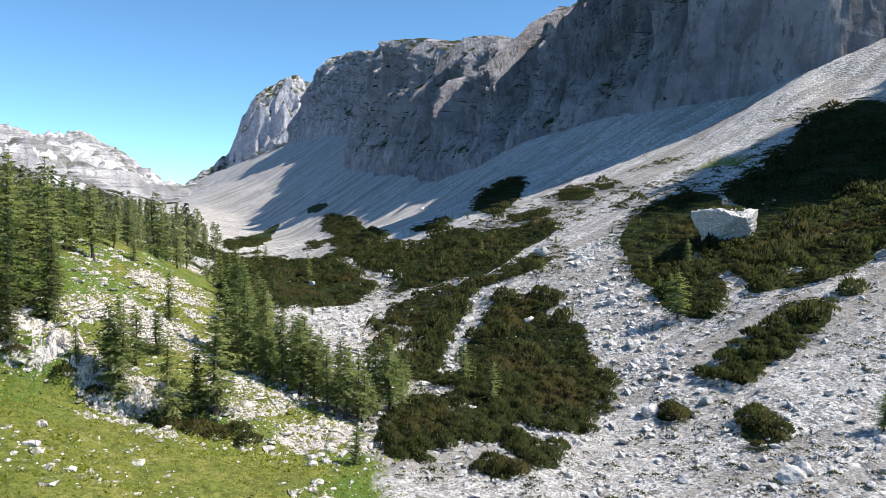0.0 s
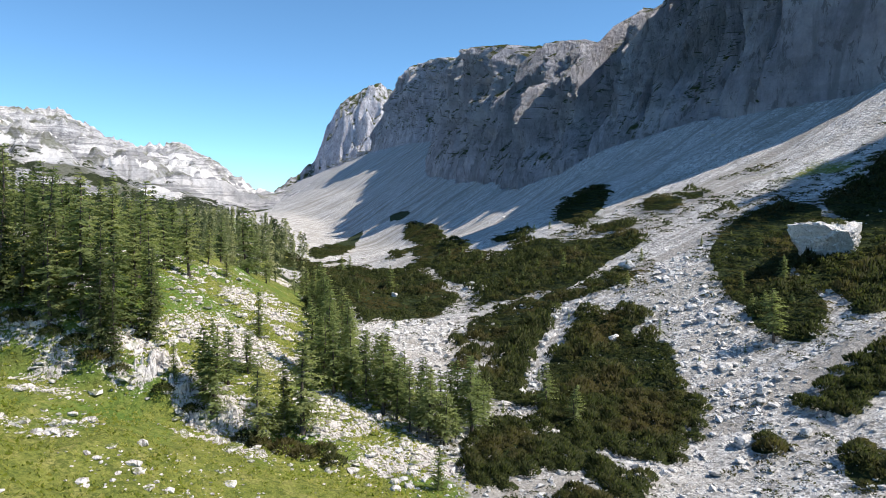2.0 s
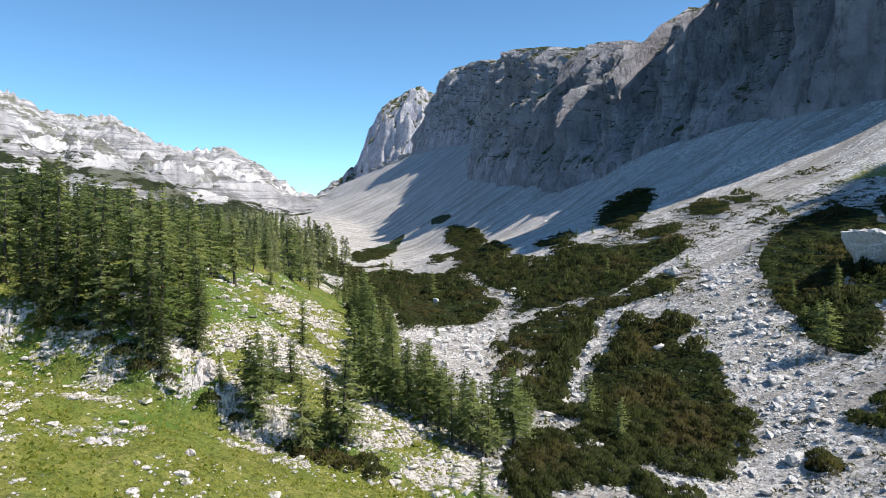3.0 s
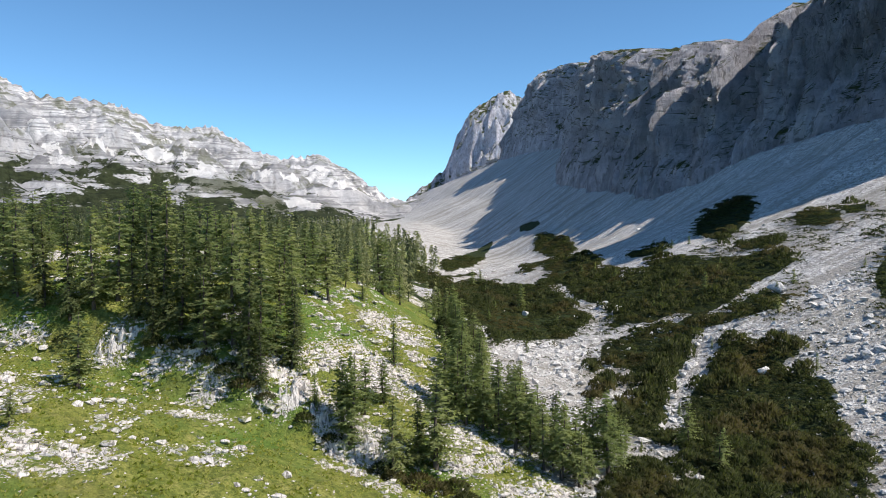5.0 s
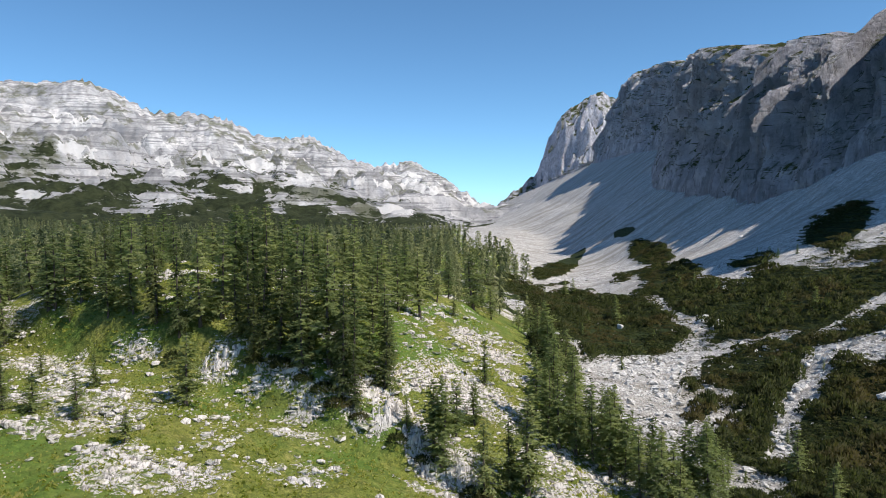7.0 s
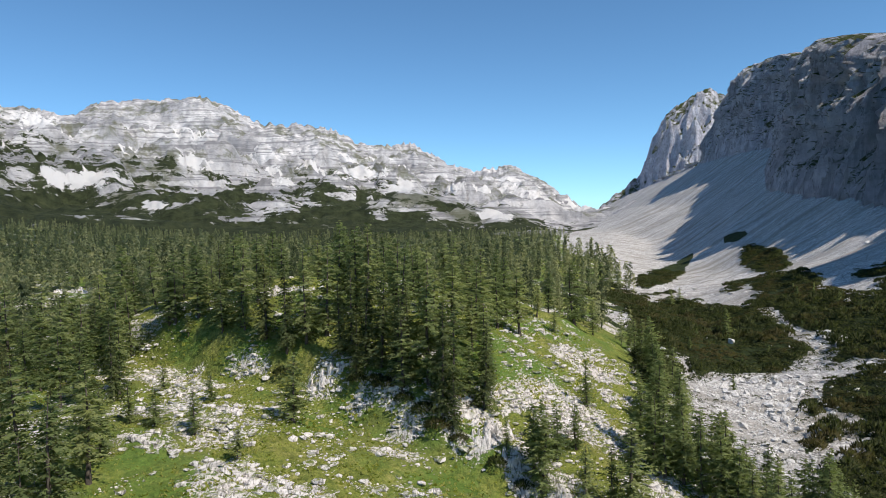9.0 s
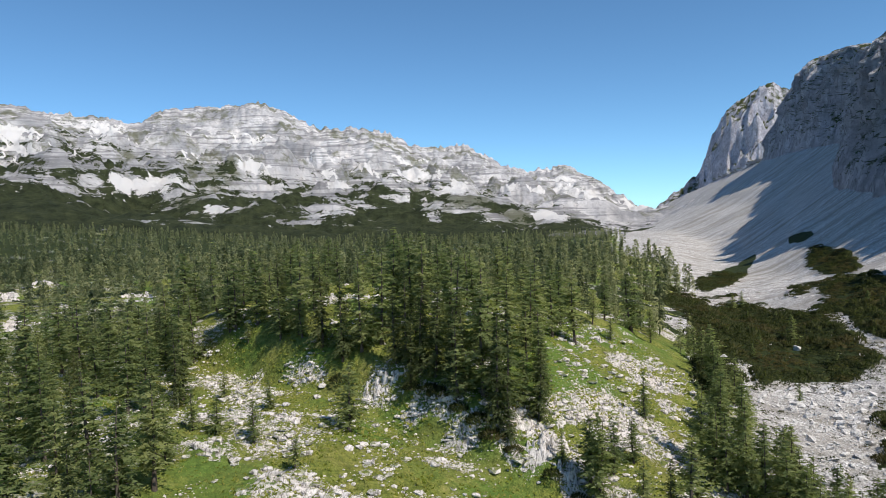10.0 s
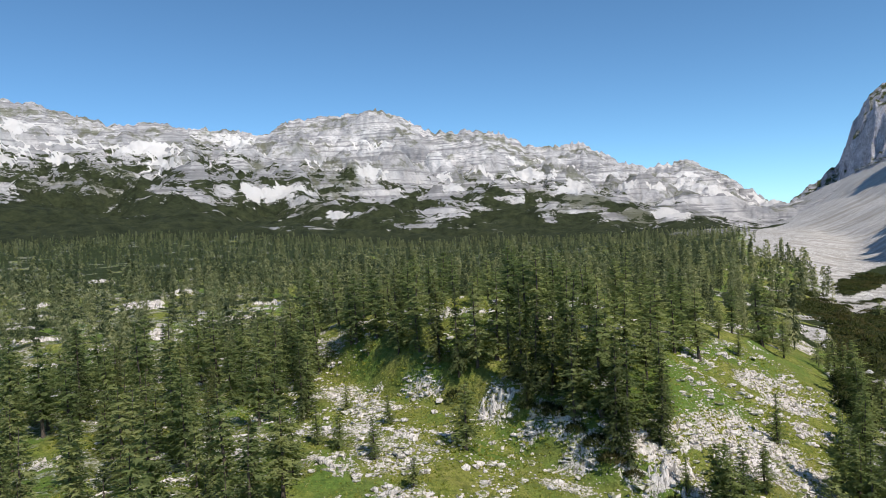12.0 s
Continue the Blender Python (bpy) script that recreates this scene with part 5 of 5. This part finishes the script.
# ---------- bare limestone ribs on the hill ----------
def outcrop(x, y, length, depth, height, bearing):
    """A fluted rib of bedrock, steep on its lower side and running into the slope behind."""
    seed = int(abs(x * 13 + y * 7)) + 500
    nu, nv = int(max(24, min(56, length / 0.22))), 26
    U, V = np.meshgrid(np.linspace(-1, 1, nu), np.linspace(-1, 1, nv), indexing="ij")
    b = radians(bearing)
    fx, fy = math.sin(b), math.cos(b)
    edge = 1 - np.abs(U) ** 2.4 + 0.30 * fbm(U * 2.2, V * 1.2, octaves=3, seed=seed)
    lip = 0.45 + 0.28 * fbm(U * 2.5, U * 0, octaves=3, seed=seed + 9)
    front = 1 - step((V - lip + 0.35) / 0.85)
    rear = step((V + 1) / 0.8)
    h = 0.38 * height * np.clip(edge, 0, 1) ** 0.6 * front * (0.25 + 0.75 * rear)
    lx, ly = U * length / 2, V * depth / 2
    h = h * (0.72 + 0.5 * fbm(lx / 1.6, ly / 2.0, octaves=3, seed=seed + 21))
    flute = fbm(lx / 0.55, ly / 2.6, octaves=3, seed=seed + 33, ridged=True)
    h = h + np.minimum(h, 1.0) * (0.30 * flute + 0.35 * fbm(lx / 0.6, ly / 0.7, octaves=2, seed=seed + 37))
    wob = 0.35 * fbm(lx / 1.2, ly / 1.2, octaves=2, seed=seed + 41)
    px, py = x + lx * -fy + (ly + wob) * fx, y + lx * fx + (ly + wob) * fy
    rimmed = np.minimum.reduce([1 - np.abs(U), 1 - np.abs(V)])
    broken = step((0.6 * fbm(lx / 1.7, ly / 1.2, octaves=3, seed=seed + 55) + 0.6 * fbm(lx / 0.7, ly / 0.5, octaves=3, seed=seed + 57) - 0.02) / 0.26)
    h = h * (0.15 + 0.85 * broken) - 0.5 * (1 - broken)
    z = land(px, py) + h - 0.55 + 0.5 * step(rimmed / 0.25)
    me = mesh_from("limestone_rib", np.stack([px, py, z], -1).reshape(-1, 3), grid_faces(nu, nv), KARST)
    return tagged(new("limestone_rib", me), "fluted pinkish-white limestone rib breaking through alpine turf", "rock", "limestone ribs")


for row in LIP_RIBS[:5] + LIP_RIBS[9:] + WOOD_RIBS:
    outcrop(*row)
CRAGS = [mesh_from("limestone_block", *rock_mesh(521 + k, 2, 0.8, 11, 0.3), KARST) for k in range(8)]


def crag(x, y, length, depth, height, bearing):
    """A bed of bare limestone broken into sharp blocks, long side along the rib."""
    g = np.random.default_rng(int(abs(x * 17 + y * 5)))
    b = radians(bearing)
    fx, fy = math.sin(b), math.cos(b)
    bed = tagged(new("limestone_outcrop"), "broken pinkish-white limestone bed rising out of alpine turf", "rock", "limestone outcrops")
    bed.location = (x, y, float(land(np.array([x]), np.array([y]))[0]))
    for k in range(int((0.8 if x > -40 else 1.2) * length * depth)):
        rad, a = math.sqrt(g.uniform(0, 1)), g.uniform(0, 6.283)
        along, across = 0.5 * length * rad * math.cos(a) * g.uniform(0.8, 1.15), 0.5 * depth * rad * math.sin(a) * g.uniform(0.8, 1.15)
        px, py = x - along * fy + across * fx, y + along * fx + across * fy
        if fbm(np.array([px / 2.2]), np.array([py / 2.2]), octaves=2, seed=531)[0] < -0.12:
            continue
        size = g.uniform(0.16, 0.62) * (1.1 - 0.5 * rad)
        turn = math.degrees(math.atan2(fx, -fy) + g.normal(0, 0.35))
        ob = part("block", CRAGS[int(g.integers(0, 8))], bed)
        pz = float(land(np.array([px]), np.array([py]))[0]) + 0.10 * size
        grow = Matrix.Diagonal((size * g.uniform(1.2, 2.4), size * g.uniform(0.7, 1.1), size * g.uniform(0.6, 1.1), 1))
        ob.matrix_world = pose(px, py, pz, g.normal(0, 14), g.normal(0, 12), turn) @ grow
        ob.matrix_parent_inverse = Matrix.Translation(-bed.location)
    return bed


for row in MEADOW_RIBS + SLOPE_RIBS + LIP_RIBS[:9]:
    crag(*row)


# ---------- stones and tufts of the meadow ----------
def turf_room(x, y):
    g, s, b = covers(x, y)
    return g * (1 - s)


def stony(x, y):
    g, s, b = covers(x, y)
    return np.clip(g * (0.55 + 2.2 * fbm(x / 7, y / 7, octaves=3, seed=99)) * (1 - 0.85 * step((x + 46) / 14) * step((66 - y) / 4)) + 1.2 * b, 0, 1) * (1 - s)


pale = spread(80000, (-72, -6, 36, 125), stony, 0.36, 41)
vs, fs, base = [], [], 0
mz = land(pale[:, 0], pale[:, 1])
for k, (x, y) in enumerate(pale):
    s = float(np.clip(0.10 * rng.pareto(1.7) + 0.07, 0.07, 0.8))
    v, f = (shapes if s > 0.22 else chips)[k % 8]
    a = rng.uniform(0, 6.283)
    c, d = math.cos(a), math.sin(a)
    vs.append(np.stack([x + s * (v[:, 0] * c - v[:, 1] * d), y + s * (v[:, 0] * d + v[:, 1] * c), mz[k] + s * (0.7 * v[:, 2] + 0.12)], -1))
    fs.append(f + base)
    base += len(v)
tagged(new("meadow_stones", mesh_from("meadow_stones", np.concatenate(vs), np.concatenate(fs), KARST)), "small pale stones scattered through the green meadow", "stones", kind="stuff")

tufts = spread(34000, (-74, 2, 34, 122), turf_room, 0.34, 43)
tz = land(tufts[:, 0], tufts[:, 1])
n = len(tufts)
lean = rng.normal(0, 0.35, (n, 4, 2))
size = rng.uniform(0.09, 0.28, n) * (0.7 + 0.6 * (fbm(tufts[:, 0] / 4, tufts[:, 1] / 4, octaves=2, seed=98) + 0.5))
turn = rng.uniform(0, math.pi, (n, 4))
root = np.stack([tufts[:, 0], tufts[:, 1], tz - 0.03], -1)
tri = np.zeros((n, 4, 3, 3))
for j in range(4):
    side = np.stack([np.cos(turn[:, j]), np.sin(turn[:, j]), np.zeros(n)], -1) * size[:, None] * 0.75
    off = np.stack([lean[:, j, 0], lean[:, j, 1], np.zeros(n)], -1) * size[:, None]
    tri[:, j, 0], tri[:, j, 1] = root - side + off, root + side + off
    tri[:, j, 2] = root + off * 2.4 + np.stack([np.zeros(n), np.zeros(n), size], -1)
pts = tri.reshape(-1, 3)
tagged(new("meadow_tufts", mesh_from("meadow_tufts", pts, np.arange(len(pts)).reshape(-1, 3), TUFT, normals=np.tile((0.15, 0.1, 0.98), (len(pts), 1)))), "low yellow-green grass tufts of an alpine meadow", "grass", kind="stuff")
